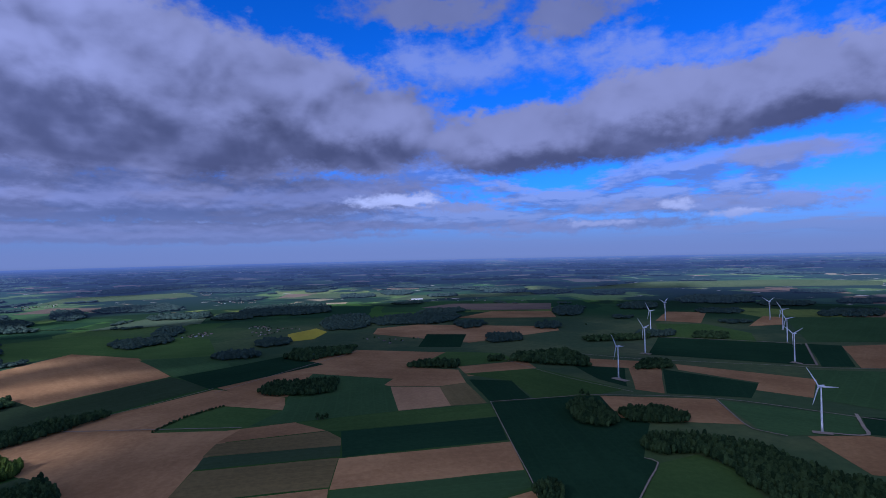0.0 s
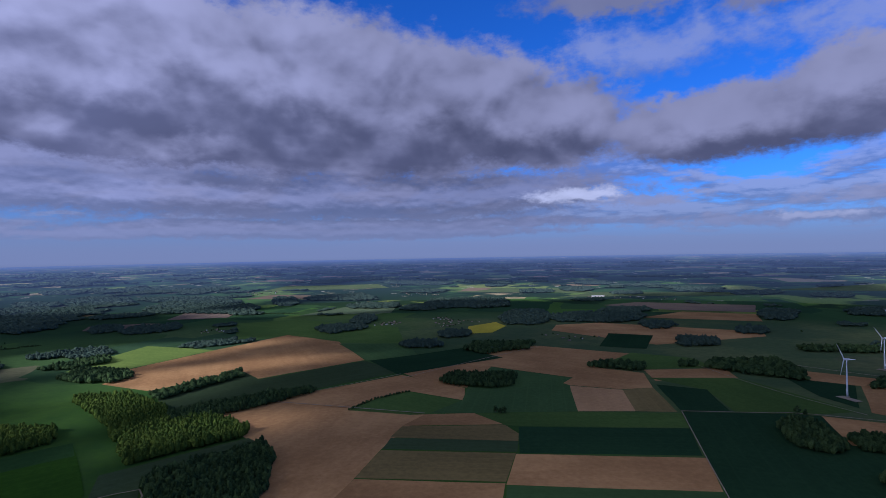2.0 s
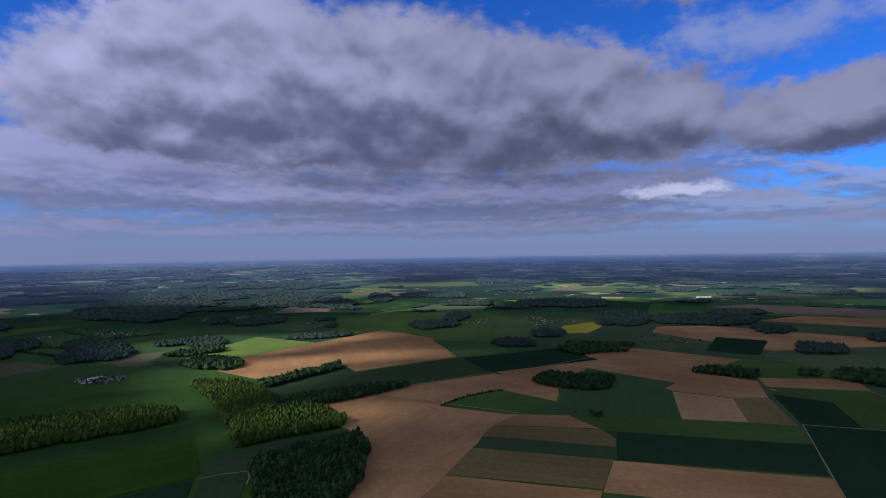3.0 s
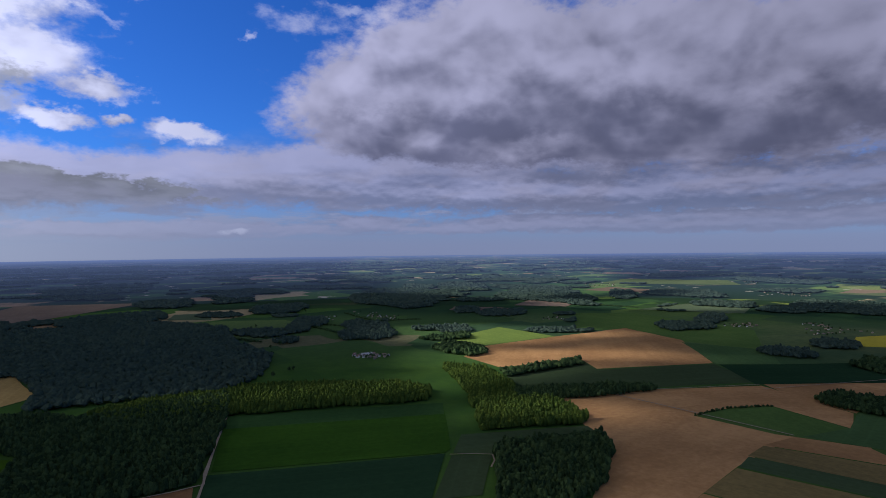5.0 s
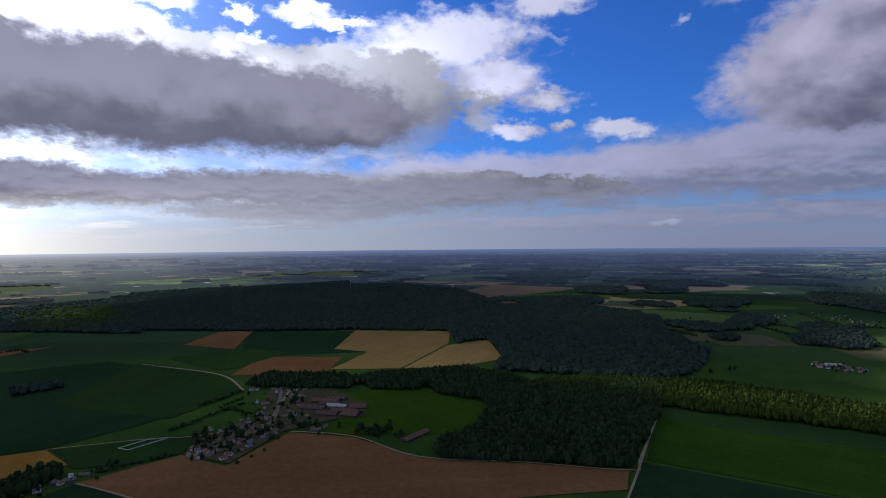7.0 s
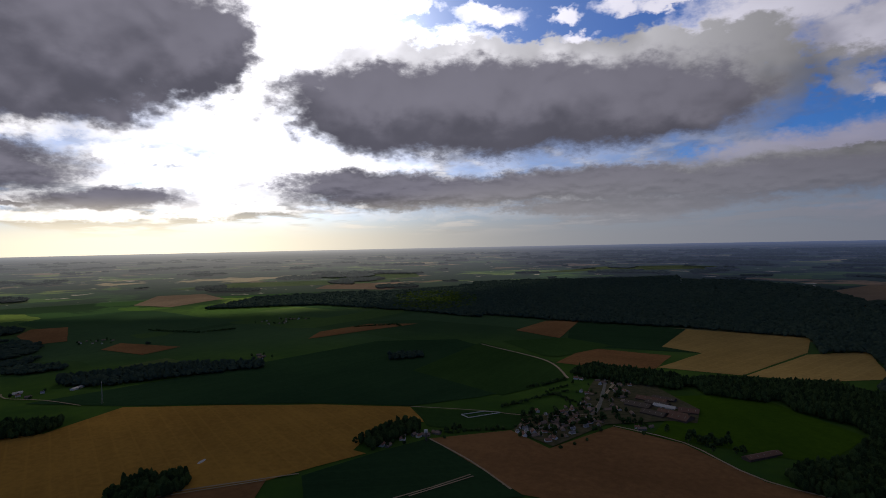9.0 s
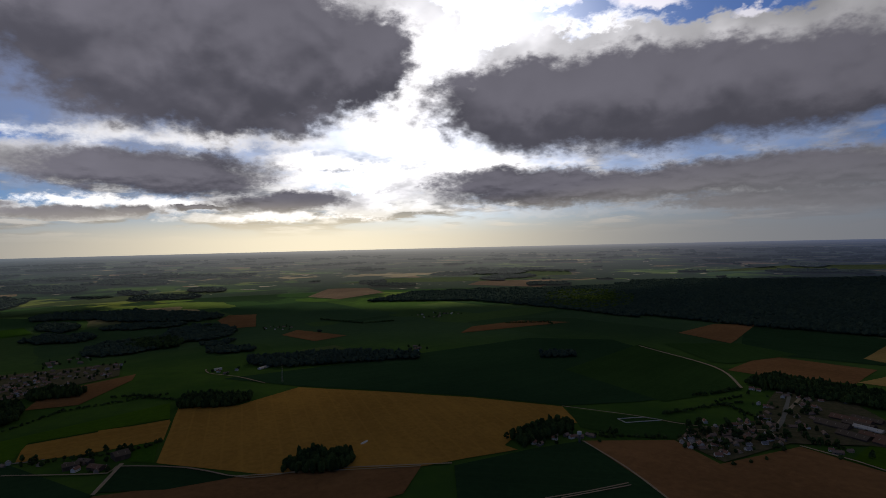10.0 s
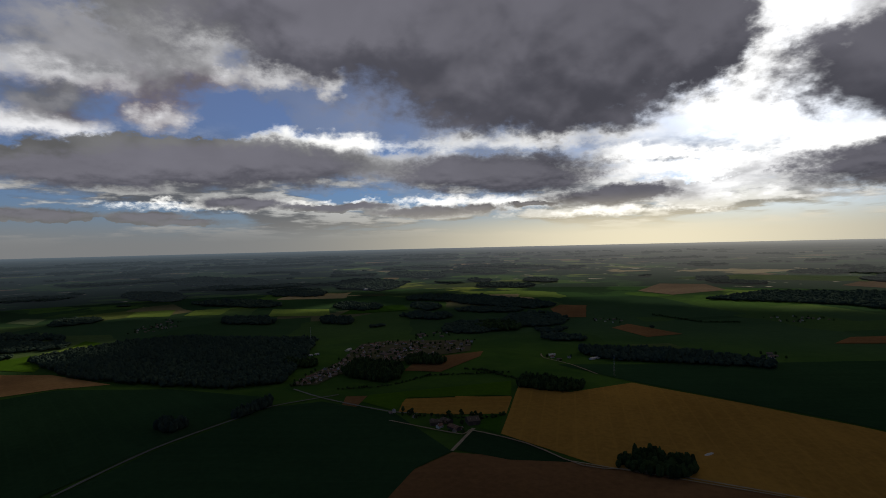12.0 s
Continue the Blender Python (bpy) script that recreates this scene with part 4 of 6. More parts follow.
def wood(kind, corners):
    woods_made[0] += 1
    rng = np.random.default_rng(woods_made[0])
    poly = np.array(corners, float)
    lo, hi = poly.min(0), poly.max(0)
    mid = poly.mean(0)
    far = math.hypot(*(mid - np.array(MID[:2])))
    area = 0.5 * abs(np.dot(poly[:, 0], np.roll(poly[:, 1], 1)) - np.dot(poly[:, 1], np.roll(poly[:, 0], 1)))
    step = 5.2 if far < 1300 else (8.5 if far < 2000 else 7.6 * far / 1300.0)
    step = max(step, math.sqrt(area / 23000.0))
    gx, gy = np.meshgrid(np.arange(lo[0], hi[0], step), np.arange(lo[1], hi[1], step))
    spots = np.stack([gx.ravel(), gy.ravel()], 1)
    spots += rng.uniform(-0.42, 0.42, spots.shape) * step
    edge = np.array([[noise.noise((x * 0.02, y * 0.02, 1)), noise.noise((x * 0.02, y * 0.02, 7))] for x, y in spots]) * 9.0 if len(spots) else spots
    spots = spots[inside(spots + edge, corners)]
    heights = 13.5 + 2.4 * rng.normal(size=len(spots)).clip(-1.8, 1.8)
    swell = np.array([noise.noise((x * 0.016, y * 0.016, 5.0)) for x, y in spots])
    heights = heights * (1 + 0.22 * swell) if len(spots) else heights
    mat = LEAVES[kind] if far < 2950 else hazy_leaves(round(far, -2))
    crowns("wood", spots, heights, step * 0.72, 2 if far < 1000 and area < 2e5 else 1, mat, WOOD_LABEL[kind], rng)


wood('near', [(-771, -47), (-744, -37), (-738, 73), (-727, 195), (-760, 215), (-1005, 318), (-1127, 355), (-1115, 147), (-1053, -1), (-966, 32), (-859, 4)])
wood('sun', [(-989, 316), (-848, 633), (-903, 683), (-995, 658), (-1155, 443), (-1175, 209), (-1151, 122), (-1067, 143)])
wood('near', [(-1102, -252), (-1110, -212), (-1167, -131), (-1044, -62), (-1008, 34), (-1109, 119), (-1201, 55), (-1253, -38), (-1209, -154), (-1157, -223), (-1147, -263)])
wood('far', [(-1772, -1221), (-1763, -742), (-1809, -407), (-1786, -100), (-1566, -61), (-1635, 24), (-1364, 59), (-1248, 32), (-1164, 366), (-1249, 462), (-1478, 575), (-1724, 559), (-2132, 643), (-2458, 482), (-2534, 33), (-2860, -363), (-3105, -876), (-3296, -1549), (-2887, -2026)])
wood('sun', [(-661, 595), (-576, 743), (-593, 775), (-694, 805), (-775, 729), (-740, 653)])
wood('near', [(-484, 461), (-593, 568), (-525, 717), (-476, 673), (-422, 579), (-404, 507), (-446, 428)])
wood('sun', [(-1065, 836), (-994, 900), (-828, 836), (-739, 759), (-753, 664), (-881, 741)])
wood('near', [(-798, 806), (-703, 962), (-626, 1039), (-614, 1010), (-701, 813), (-721, 742)])
wood('near', [(-942, 901), (-902, 1148), (-865, 1106), (-888, 881)])
wood('near', [(-1162, 985), (-1163, 1062), (-1115, 1022), (-1118, 957)])
wood('near', [(-399, 1170), (-391, 1239), (-243, 1263), (-229, 1165), (-290, 1138), (-373, 1144)])
wood('near', [(-95, 1396), (-72, 1459), (40, 1447), (33, 1377)])
wood('near', [(113, 1492), (157, 1503), (154, 1457), (114, 1453)])
wood('near', [(166, 1455), (201, 1548), (343, 1585), (374, 1455), (357, 1363), (246, 1403)])
wood('near', [(446, 1800), (581, 1818), (687, 1853), (648, 1749), (447, 1732)])
wood('near', [(784, 1753), (840, 1856), (937, 1842), (887, 1728)])
wood('near', [(469, 1365), (516, 1417), (567, 1382), (540, 1318), (458, 1314)])
wood('near', [(216, 1008), (254, 1035), (281, 1018), (287, 923), (263, 892), (223, 915)])
wood('near', [(301, 967), (329, 992), (386, 995), (406, 927), (385, 901), (300, 922)])
wood('near', [(284, 798), (307, 837), (387, 827), (445, 788), (459, 706), (507, 642), (495, 603), (360, 623), (371, 716), (352, 769), (289, 771)])
wood('near', [(102, 662), (138, 688), (135, 627), (104, 614)])
wood('near', [(-455, 1548), (-454, 1662), (-269, 1729), (-276, 1613), (-382, 1508)])
wood('near', [(-1275, 955), (-1329, 1060), (-1185, 1079), (-1141, 1022), (-1167, 947)])
wood('near', [(-1435, 1032), (-1427, 1213), (-1346, 1164), (-1367, 1055)])
wood('far', [(846, -1381), (823, -1496), (642, -1680), (192, -1559), (169, -1262), (176, -1068), (273, -1041), (389, -1076), (635, -1178)])
wood('far', [(206, -857), (170, -954), (161, -910), (196, -850)])
wood('far', [(306, -819), (303, -849), (254, -829), (270, -790)])
wood('near', [(-257, -971), (-282, -1038), (-376, -978), (-371, -941), (-333, -922)])
wood('far', [(-455, -1250), (-482, -1319), (-701, -1210), (-807, -1070), (-778, -1037), (-490, -1170)])
wood('near', [(-296, -610), (-308, -633), (-343, -630), (-385, -605), (-373, -578), (-347, -564)])
wood('near', [(-570, -515), (-598, -522), (-674, -510), (-669, -485), (-612, -481), (-568, -486)])
wood('far', [(-990, -848), (-1037, -883), (-1093, -836), (-1047, -798)])
wood('far', [(-1333, -2272), (-1786, -2537), (-2292, -2255), (-1990, -1683), (-2031, -1250), (-1699, -1081), (-1728, -1512), (-1697, -1945)])
wood('near', [(-1092, -452), (-1186, -436), (-1164, -259), (-1086, -234), (-1074, -295), (-1078, -402)])
wood('near', [(-1111, -220), (-1165, -229), (-1201, -159), (-1199, -85), (-1137, -79), (-1072, -111), (-1073, -196)])
wood('far', [(1214, -1680), (1151, -1724), (962, -1705), (985, -1771), (1236, -1845), (1300, -1794)])
wood('far', [(-2908, 1559), (-3145, 1726), (-3119, 1870), (-2857, 1903), (-2656, 1979), (-2344, 1791), (-2206, 1639), (-2197, 1501), (-2471, 1501), (-2592, 1454)])
wood('far', [(-1885, 993), (-1950, 1059), (-1976, 1116), (-1871, 1118), (-1816, 1148), (-1694, 1087), (-1609, 1029), (-1613, 978), (-1709, 975), (-1749, 951)])
wood('far', [(-3590, 2740), (-3692, 2899), (-3762, 3046), (-3549, 3029), (-3413, 3053), (-3181, 2893), (-2992, 2731), (-3058, 2634), (-3230, 2631), (-3325, 2589)])
wood('far', [(-3074, 2857), (-3173, 3009), (-3066, 3106), (-2880, 3129), (-2714, 3158), (-2491, 3042), (-2421, 2888), (-2564, 2807), (-2741, 2801), (-2850, 2764)])
wood('far', [(-2465, 2313), (-2529, 2502), (-2496, 2651), (-2256, 2636), (-2091, 2705), (-1877, 2533), (-1802, 2363), (-1875, 2239), (-2080, 2232), (-2206, 2171)])
wood('far', [(-2035, 2857), (-2175, 3073), (-2229, 3215), (-2150, 3181), (-2103, 3187), (-1937, 2954), (-1805, 2753), (-1774, 2639), (-1853, 2681), (-1884, 2677)])
wood('far', [(-1989, 3114), (-2000, 3270), (-1976, 3408), (-1798, 3389), (-1669, 3412), (-1548, 3264), (-1468, 3110), (-1556, 2995), (-1731, 3036), (-1833, 2973)])
wood('far', [(-1442, 2667), (-1454, 2772), (-1423, 2850), (-1332, 2863), (-1241, 2898), (-1174, 2771), (-1132, 2664), (-1203, 2605), (-1290, 2590), (-1350, 2578)])
wood('far', [(-1059, 2840), (-1104, 3109), (-1006, 3266), (-853, 3279), (-721, 3271), (-624, 3027), (-584, 2801), (-692, 2696), (-817, 2705), (-906, 2656)])
wood('far', [(-516, 2294), (-528, 2494), (-504, 2620), (-447, 2648), (-388, 2640), (-316, 2431), (-304, 2207), (-351, 2117), (-411, 2142), (-450, 2115)])
wood('far', [(-320, 2322), (-293, 2467), (-204, 2575), (-84, 2579), (44, 2639), (74, 2481), (40, 2342), (-54, 2240), (-165, 2255), (-244, 2222)])
wood('far', [(-127, 2673), (-96, 2769), (-45, 2835), (16, 2817), (80, 2851), (108, 2768), (76, 2679), (28, 2611), (-37, 2615), (-76, 2612)])
wood('far', [(-1124, 1851), (-1138, 1918), (-1121, 1971), (-1057, 1966), (-1006, 1995), (-946, 1931), (-944, 1864), (-971, 1822), (-1025, 1811), (-1065, 1789)])
wood('far', [(-622, 1813), (-631, 1867), (-616, 1909), (-578, 1902), (-547, 1917), (-518, 1864), (-511, 1809), (-531, 1770), (-569, 1777), (-593, 1765)])
wood('far', [(-669, 1580), (-662, 1625), (-650, 1662), (-609, 1667), (-575, 1675), (-546, 1636), (-533, 1591), (-566, 1562), (-605, 1561), (-632, 1546)])
wood('far', [(138, 1793), (162, 1845), (189, 1884), (220, 1884), (259, 1908), (261, 1850), (249, 1793), (210, 1763), (178, 1762), (149, 1745)])
wood('far', [(350, 2080), (372, 2131), (398, 2161), (420, 2157), (449, 2175), (446, 2126), (435, 2075), (403, 2040), (380, 2052), (359, 2042)])
wood('far', [(54, 2155), (68, 2219), (92, 2265), (119, 2251), (143, 2259), (152, 2205), (145, 2140), (115, 2108), (89, 2113), (68, 2102)])
wood('far', [(524, 2566), (564, 2701), (613, 2817), (634, 2758), (664, 2769), (660, 2651), (612, 2499), (561, 2413), (538, 2456), (502, 2422)])
wood('far', [(-460, 4061), (-438, 4244), (-407, 4394), (-334, 4364), (-268, 4380), (-230, 4169), (-241, 3986), (-290, 3884), (-354, 3922), (-396, 3911)])
wood('far', [(-110, 3750), (-87, 3851), (-49, 3933), (7, 3897), (71, 3943), (91, 3827), (77, 3713), (20, 3644), (-42, 3660), (-83, 3652)])
wood('far', [(-1549, 3762), (-1584, 3863), (-1511, 3921), (-1418, 3920), (-1325, 3956), (-1251, 3852), (-1246, 3747), (-1302, 3666), (-1417, 3683), (-1483, 3670)])
wood('far', [(300, 4048), (323, 4189), (417, 4272), (510, 4272), (594, 4279), (607, 4147), (576, 4013), (483, 3918), (397, 3956), (311, 3911)])
wood('far', [(608, 3804), (667, 3947), (754, 4045), (824, 3998), (919, 4049), (931, 3917), (857, 3787), (777, 3705), (705, 3719), (636, 3688)])
wood('far', [(-717, 3830), (-713, 3945), (-670, 4034), (-588, 3994), (-525, 4015), (-480, 3913), (-484, 3805), (-540, 3742), (-614, 3728), (-673, 3711)])
wood('far', [(-1849, 2243), (-1879, 2292), (-1858, 2328), (-1803, 2330), (-1759, 2347), (-1695, 2304), (-1671, 2250), (-1702, 2214), (-1762, 2215), (-1795, 2200)])
wood('far', [(-3646, 2438), (-3766, 2534), (-3769, 2617), (-3611, 2610), (-3513, 2628), (-3344, 2547), (-3240, 2451), (-3260, 2376), (-3400, 2370), (-3478, 2356)])
wood('far', [(-4703, 2584), (-4858, 2714), (-4854, 2802), (-4674, 2800), (-4563, 2840), (-4292, 2728), (-4154, 2602), (-4156, 2512), (-4347, 2519), (-4434, 2499)])
wood('far', [(-4712, 3379), (-4902, 3544), (-4888, 3624), (-4771, 3625), (-4683, 3653), (-4411, 3501), (-4221, 3327), (-4253, 3248), (-4380, 3246), (-4452, 3225)])
wood('far', [(641, 1853), (663, 1896), (705, 1908), (738, 1896), (787, 1901), (772, 1849), (746, 1810), (704, 1794), (664, 1801), (641, 1810)])
wood('far', [(518, 2639), (564, 2773), (615, 2861), (641, 2792), (694, 2821), (675, 2659), (621, 2538), (574, 2473), (542, 2505), (506, 2494)])
wood('far', [(874, 2775), (929, 2880), (993, 2940), (1043, 2915), (1107, 2916), (1071, 2773), (1013, 2662), (943, 2614), (900, 2655), (856, 2655)])
wood('far', [(1291, 3068), (1385, 3232), (1539, 3344), (1632, 3233), (1778, 3228), (1694, 3024), (1596, 2861), (1439, 2801), (1339, 2875), (1249, 2892)])
wood('far', [(1566, 2755), (1639, 2840), (1731, 2889), (1776, 2830), (1839, 2820), (1832, 2729), (1754, 2638), (1657, 2616), (1602, 2656), (1537, 2657)])
wood('far', [(1563, 2316), (1643, 2396), (1736, 2433), (1801, 2410), (1869, 2394), (1825, 2297), (1748, 2209), (1638, 2168), (1590, 2221), (1516, 2218)])
wood('far', [(1130, 2487), (1173, 2552), (1244, 2575), (1292, 2542), (1347, 2534), (1333, 2468), (1295, 2407), (1224, 2387), (1177, 2418), (1128, 2420)])
wood('far', [(1990, 2798), (2061, 2879), (2144, 2897), (2206, 2886), (2257, 2865), (2220, 2774), (2138, 2699), (2046, 2662), (1997, 2700), (1952, 2711)])
wood('far', [(344, 2115), (361, 2173), (390, 2208), (414, 2181), (444, 2187), (445, 2120), (421, 2063), (391, 2041), (368, 2059), (343, 2052)])
wood('far', [(140, 1861), (152, 1908), (183, 1931), (213, 1908), (241, 1906), (249, 1861), (235, 1820), (207, 1795), (174, 1810), (148, 1810)])
wood('far', [(1010, 3711), (1054, 3841), (1128, 3879), (1179, 3838), (1249, 3839), (1213, 3692), (1163, 3585), (1092, 3514), (1046, 3581), (999, 3585)])
wood('far', [(2197, 3504), (2298, 3609), (2405, 3624), (2473, 3589), (2562, 3573), (2518, 3449), (2415, 3356), (2301, 3313), (2223, 3358), (2172, 3384)])
wood('far', [(-437, 4996), (-408, 5188), (-353, 5300), (-262, 5244), (-185, 5192), (-114, 4959), (-132, 4728), (-226, 4694), (-315, 4730), (-376, 4767)])
wood('far', [(-2308, 5019), (-2341, 5268), (-2166, 5315), (-1921, 5210), (-1688, 5146), (-1483, 4835), (-1513, 4636), (-1640, 4542), (-1902, 4668), (-2076, 4722)])
wood('far', [(392, 4068), (435, 4196), (486, 4284), (537, 4226), (603, 4233), (604, 4057), (564, 3911), (500, 3869), (446, 3904), (400, 3908)])
wood('far', [(-3375, 520), (-3542, 581), (-3604, 661), (-3505, 724), (-3466, 792), (-3260, 802), (-3085, 739), (-3051, 649), (-3137, 581), (-3175, 532)])
wood('far', [(-4270, 182), (-4414, 224), (-4486, 317), (-4313, 432), (-4262, 558), (-4053, 573), (-3887, 544), (-3902, 416), (-4023, 307), (-4070, 218)])
wood('far', [(-2649, 907), (-2803, 980), (-2844, 1067), (-2791, 1126), (-2732, 1168), (-2566, 1133), (-2444, 1058), (-2409, 981), (-2456, 926), (-2478, 876)])
wood('far', [(-3292, 1863), (-3431, 1996), (-3487, 2150), (-3379, 2253), (-3307, 2389), (-3071, 2295), (-2929, 2135), (-2944, 1981), (-3046, 1893), (-3098, 1816)])
wood('far', [(-2828, 1787), (-2905, 1881), (-2896, 1992), (-2819, 2062), (-2773, 2179), (-2654, 2106), (-2557, 2035), (-2564, 1908), (-2656, 1826), (-2704, 1770)])
wood('far', [(-2072, 879), (-2164, 932), (-2210, 986), (-2175, 1016), (-2153, 1049), (-2036, 1005), (-1937, 955), (-1917, 903), (-1958, 879), (-1964, 849)])
wood('far', [(-1653, 860), (-1726, 901), (-1743, 969), (-1691, 1009), (-1667, 1063), (-1579, 1036), (-1526, 978), (-1511, 914), (-1564, 882), (-1576, 835)])
wood('far', [(-1630, 1124), (-1645, 1166), (-1637, 1219), (-1602, 1271), (-1570, 1328), (-1532, 1309), (-1504, 1285), (-1522, 1220), (-1565, 1177), (-1586, 1133)])
wood('far', [(-1987, 1611), (-2044, 1674), (-2080, 1734), (-2053, 1759), (-2027, 1779), (-1945, 1738), (-1878, 1663), (-1873, 1610), (-1896, 1583), (-1909, 1561)])
wood('far', [(-1822, 1608), (-1878, 1693), (-1894, 1774), (-1838, 1802), (-1818, 1871), (-1728, 1821), (-1669, 1734), (-1675, 1656), (-1717, 1616), (-1739, 1580)])
wood('far', [(-2555, 2429), (-2633, 2580), (-2633, 2743), (-2529, 2840), (-2452, 2966), (-2294, 2902), (-2198, 2737), (-2231, 2550), (-2350, 2456), (-2408, 2336)])
wood('far', [(-1906, 2725), (-1978, 2846), (-2018, 2953), (-1968, 2944), (-1948, 2973), (-1858, 2880), (-1784, 2742), (-1772, 2660), (-1811, 2658), (-1820, 2621)])
wood('far', [(-1868, 3082), (-1916, 3252), (-1907, 3387), (-1843, 3445), (-1797, 3577), (-1697, 3417), (-1633, 3263), (-1656, 3123), (-1727, 3075), (-1763, 3009)])
wood('far', [(-1056, 1799), (-1083, 1870), (-1089, 1924), (-1068, 1938), (-1056, 1969), (-1011, 1918), (-985, 1843), (-983, 1790), (-1003, 1772), (-1013, 1748)])
wood('far', [(-1098, 2079), (-1141, 2201), (-1169, 2301), (-1137, 2304), (-1118, 2324), (-1051, 2237), (-1007, 2105), (-998, 2028), (-1023, 2015), (-1035, 1998)])
wood('far', [(-3666, 1040), (-3788, 1105), (-3826, 1171), (-3758, 1212), (-3755, 1286), (-3580, 1246), (-3436, 1192), (-3413, 1116), (-3473, 1063), (-3511, 1032)])
wood('far', [(-2605, 646), (-2652, 677), (-2675, 724), (-2622, 775), (-2590, 823), (-2517, 820), (-2457, 799), (-2450, 739), (-2509, 688), (-2535, 658)])
wood('far', [(-4149, 1673), (-4248, 1767), (-4253, 1901), (-4124, 2009), (-4042, 2134), (-3851, 2155), (-3725, 2051), (-3788, 1878), (-3899, 1741), (-3978, 1648)])
wood('far', [(-2380, 1939), (-2425, 2010), (-2423, 2096), (-2353, 2136), (-2320, 2203), (-2245, 2187), (-2194, 2123), (-2225, 2036), (-2274, 1985), (-2301, 1918)])
wood('far', [(-1968, 618), (-1998, 637), (-2000, 671), (-1975, 705), (-1957, 746), (-1911, 736), (-1875, 721), (-1877, 678), (-1909, 642), (-1925, 616)])
wood('far', [(-1695, 656), (-1727, 681), (-1742, 704), (-1721, 717), (-1719, 741), (-1670, 728), (-1636, 706), (-1627, 683), (-1642, 666), (-1649, 651)])
wood('far', [(-5089, 409), (-5461, 517), (-5712, 671), (-5580, 812), (-5682, 1005), (-5225, 952), (-4875, 879), (-4667, 716), (-4756, 571), (-4781, 481)])
wood('far', [(-2639, 147), (-2814, 171), (-2929, 297), (-2918, 430), (-2950, 572), (-2750, 570), (-2576, 524), (-2481, 388), (-2518, 274), (-2495, 183)])
wood('far', [(-3349, 569), (-3500, 612), (-3630, 694), (-3557, 766), (-3601, 862), (-3426, 841), (-3284, 787), (-3181, 703), (-3226, 633), (-3218, 579)])
wood('far', [(-2612, 909), (-2754, 983), (-2839, 1090), (-2805, 1157), (-2825, 1240), (-2696, 1212), (-2561, 1154), (-2506, 1045), (-2526, 982), (-2476, 888)])
wood('far', [(-1918, 794), (-2028, 841), (-2071, 888), (-2067, 913), (-2071, 940), (-1972, 913), (-1864, 854), (-1807, 803), (-1824, 783), (-1811, 755)])
wood('far', [(-3196, 881), (-3297, 926), (-3358, 1002), (-3334, 1059), (-3372, 1147), (-3258, 1133), (-3150, 1084), (-3105, 998), (-3112, 934), (-3101, 881)])
wood('far', [(-2747, -3112), (-2818, -3169), (-2858, -3144), (-2858, -3066), (-2862, -3001), (-2797, -2902), (-2727, -2832), (-2683, -2861), (-2692, -2952), (-2689, -3002)])
wood('far', [(-243, -2595), (-315, -2696), (-414, -2741), (-537, -2554), (-634, -2426), (-675, -2205), (-584, -2138), (-478, -2174), (-373, -2294), (-300, -2377)])
wood('far', [(121, -5167), (83, -5479), (-63, -5432), (-211, -5240), (-346, -5033), (-396, -4616), (-336, -4376), (-211, -4343), (-61, -4611), (36, -4750)])
wood('far', [(-532, -5528), (-599, -5835), (-730, -5916), (-844, -5599), (-971, -5451), (-1000, -5003), (-902, -4721), (-756, -4690), (-626, -4973), (-518, -5104)])
wood('far', [(-1224, -5955), (-1320, -6199), (-1426, -6293), (-1498, -6096), (-1591, -5983), (-1543, -5589), (-1441, -5344), (-1327, -5265), (-1269, -5519), (-1196, -5589)])
wood('far', [(-500, -3952), (-532, -4077), (-576, -4093), (-609, -4017), (-656, -3996), (-638, -3833), (-613, -3723), (-572, -3682), (-538, -3763), (-513, -3798)])
wood('far', [(-72, -2371), (-87, -2451), (-117, -2467), (-151, -2427), (-182, -2389), (-195, -2281), (-180, -2202), (-149, -2170), (-114, -2241), (-89, -2264)])
wood('far', [(-882, -3834), (-916, -3934), (-973, -3956), (-1022, -3860), (-1084, -3802), (-1072, -3641), (-1018, -3566), (-959, -3574), (-908, -3650), (-863, -3696)])
wood('far', [(-1867, -3246), (-1933, -3315), (-2015, -3281), (-2060, -3173), (-2115, -3100), (-2085, -2995), (-2032, -2918), (-1944, -2946), (-1890, -3061), (-1848, -3124)])
wood('far', [(-3278, -3826), (-3448, -3970), (-3598, -3956), (-3622, -3776), (-3686, -3663), (-3564, -3454), (-3405, -3362), (-3282, -3391), (-3231, -3522), (-3150, -3604)])
wood('far', [(-2573, -2472), (-2665, -2517), (-2744, -2503), (-2775, -2426), (-2839, -2367), (-2763, -2267), (-2673, -2200), (-2595, -2250), (-2565, -2325), (-2519, -2369)])
wood('far', [(-5497, -2070), (-5748, -2148), (-5925, -2133), (-5908, -2028), (-5932, -1949), (-5675, -1845), (-5447, -1772), (-5300, -1803), (-5327, -1901), (-5301, -1953)])
wood('far', [(1581, -3299), (1680, -3560), (1594, -3595), (1467, -3528), (1346, -3466), (1185, -3185), (1105, -2950), (1167, -2877), (1323, -3007), (1403, -3052)])
wood('far', [(1002, -2777), (956, -2859), (882, -2894), (737, -2821), (611, -2755), (528, -2608), (500, -2483), (617, -2475), (770, -2585), (869, -2618)])
wood('far', [(617, -2047), (615, -2111), (580, -2140), (512, -2114), (453, -2076), (403, -1988), (403, -1921), (451, -1908), (518, -1942), (570, -1953)])
wood('far', [(258, -2413), (245, -2509), (204, -2559), (139, -2481), (83, -2472), (37, -2354), (67, -2275), (110, -2243), (168, -2286), (209, -2302)])
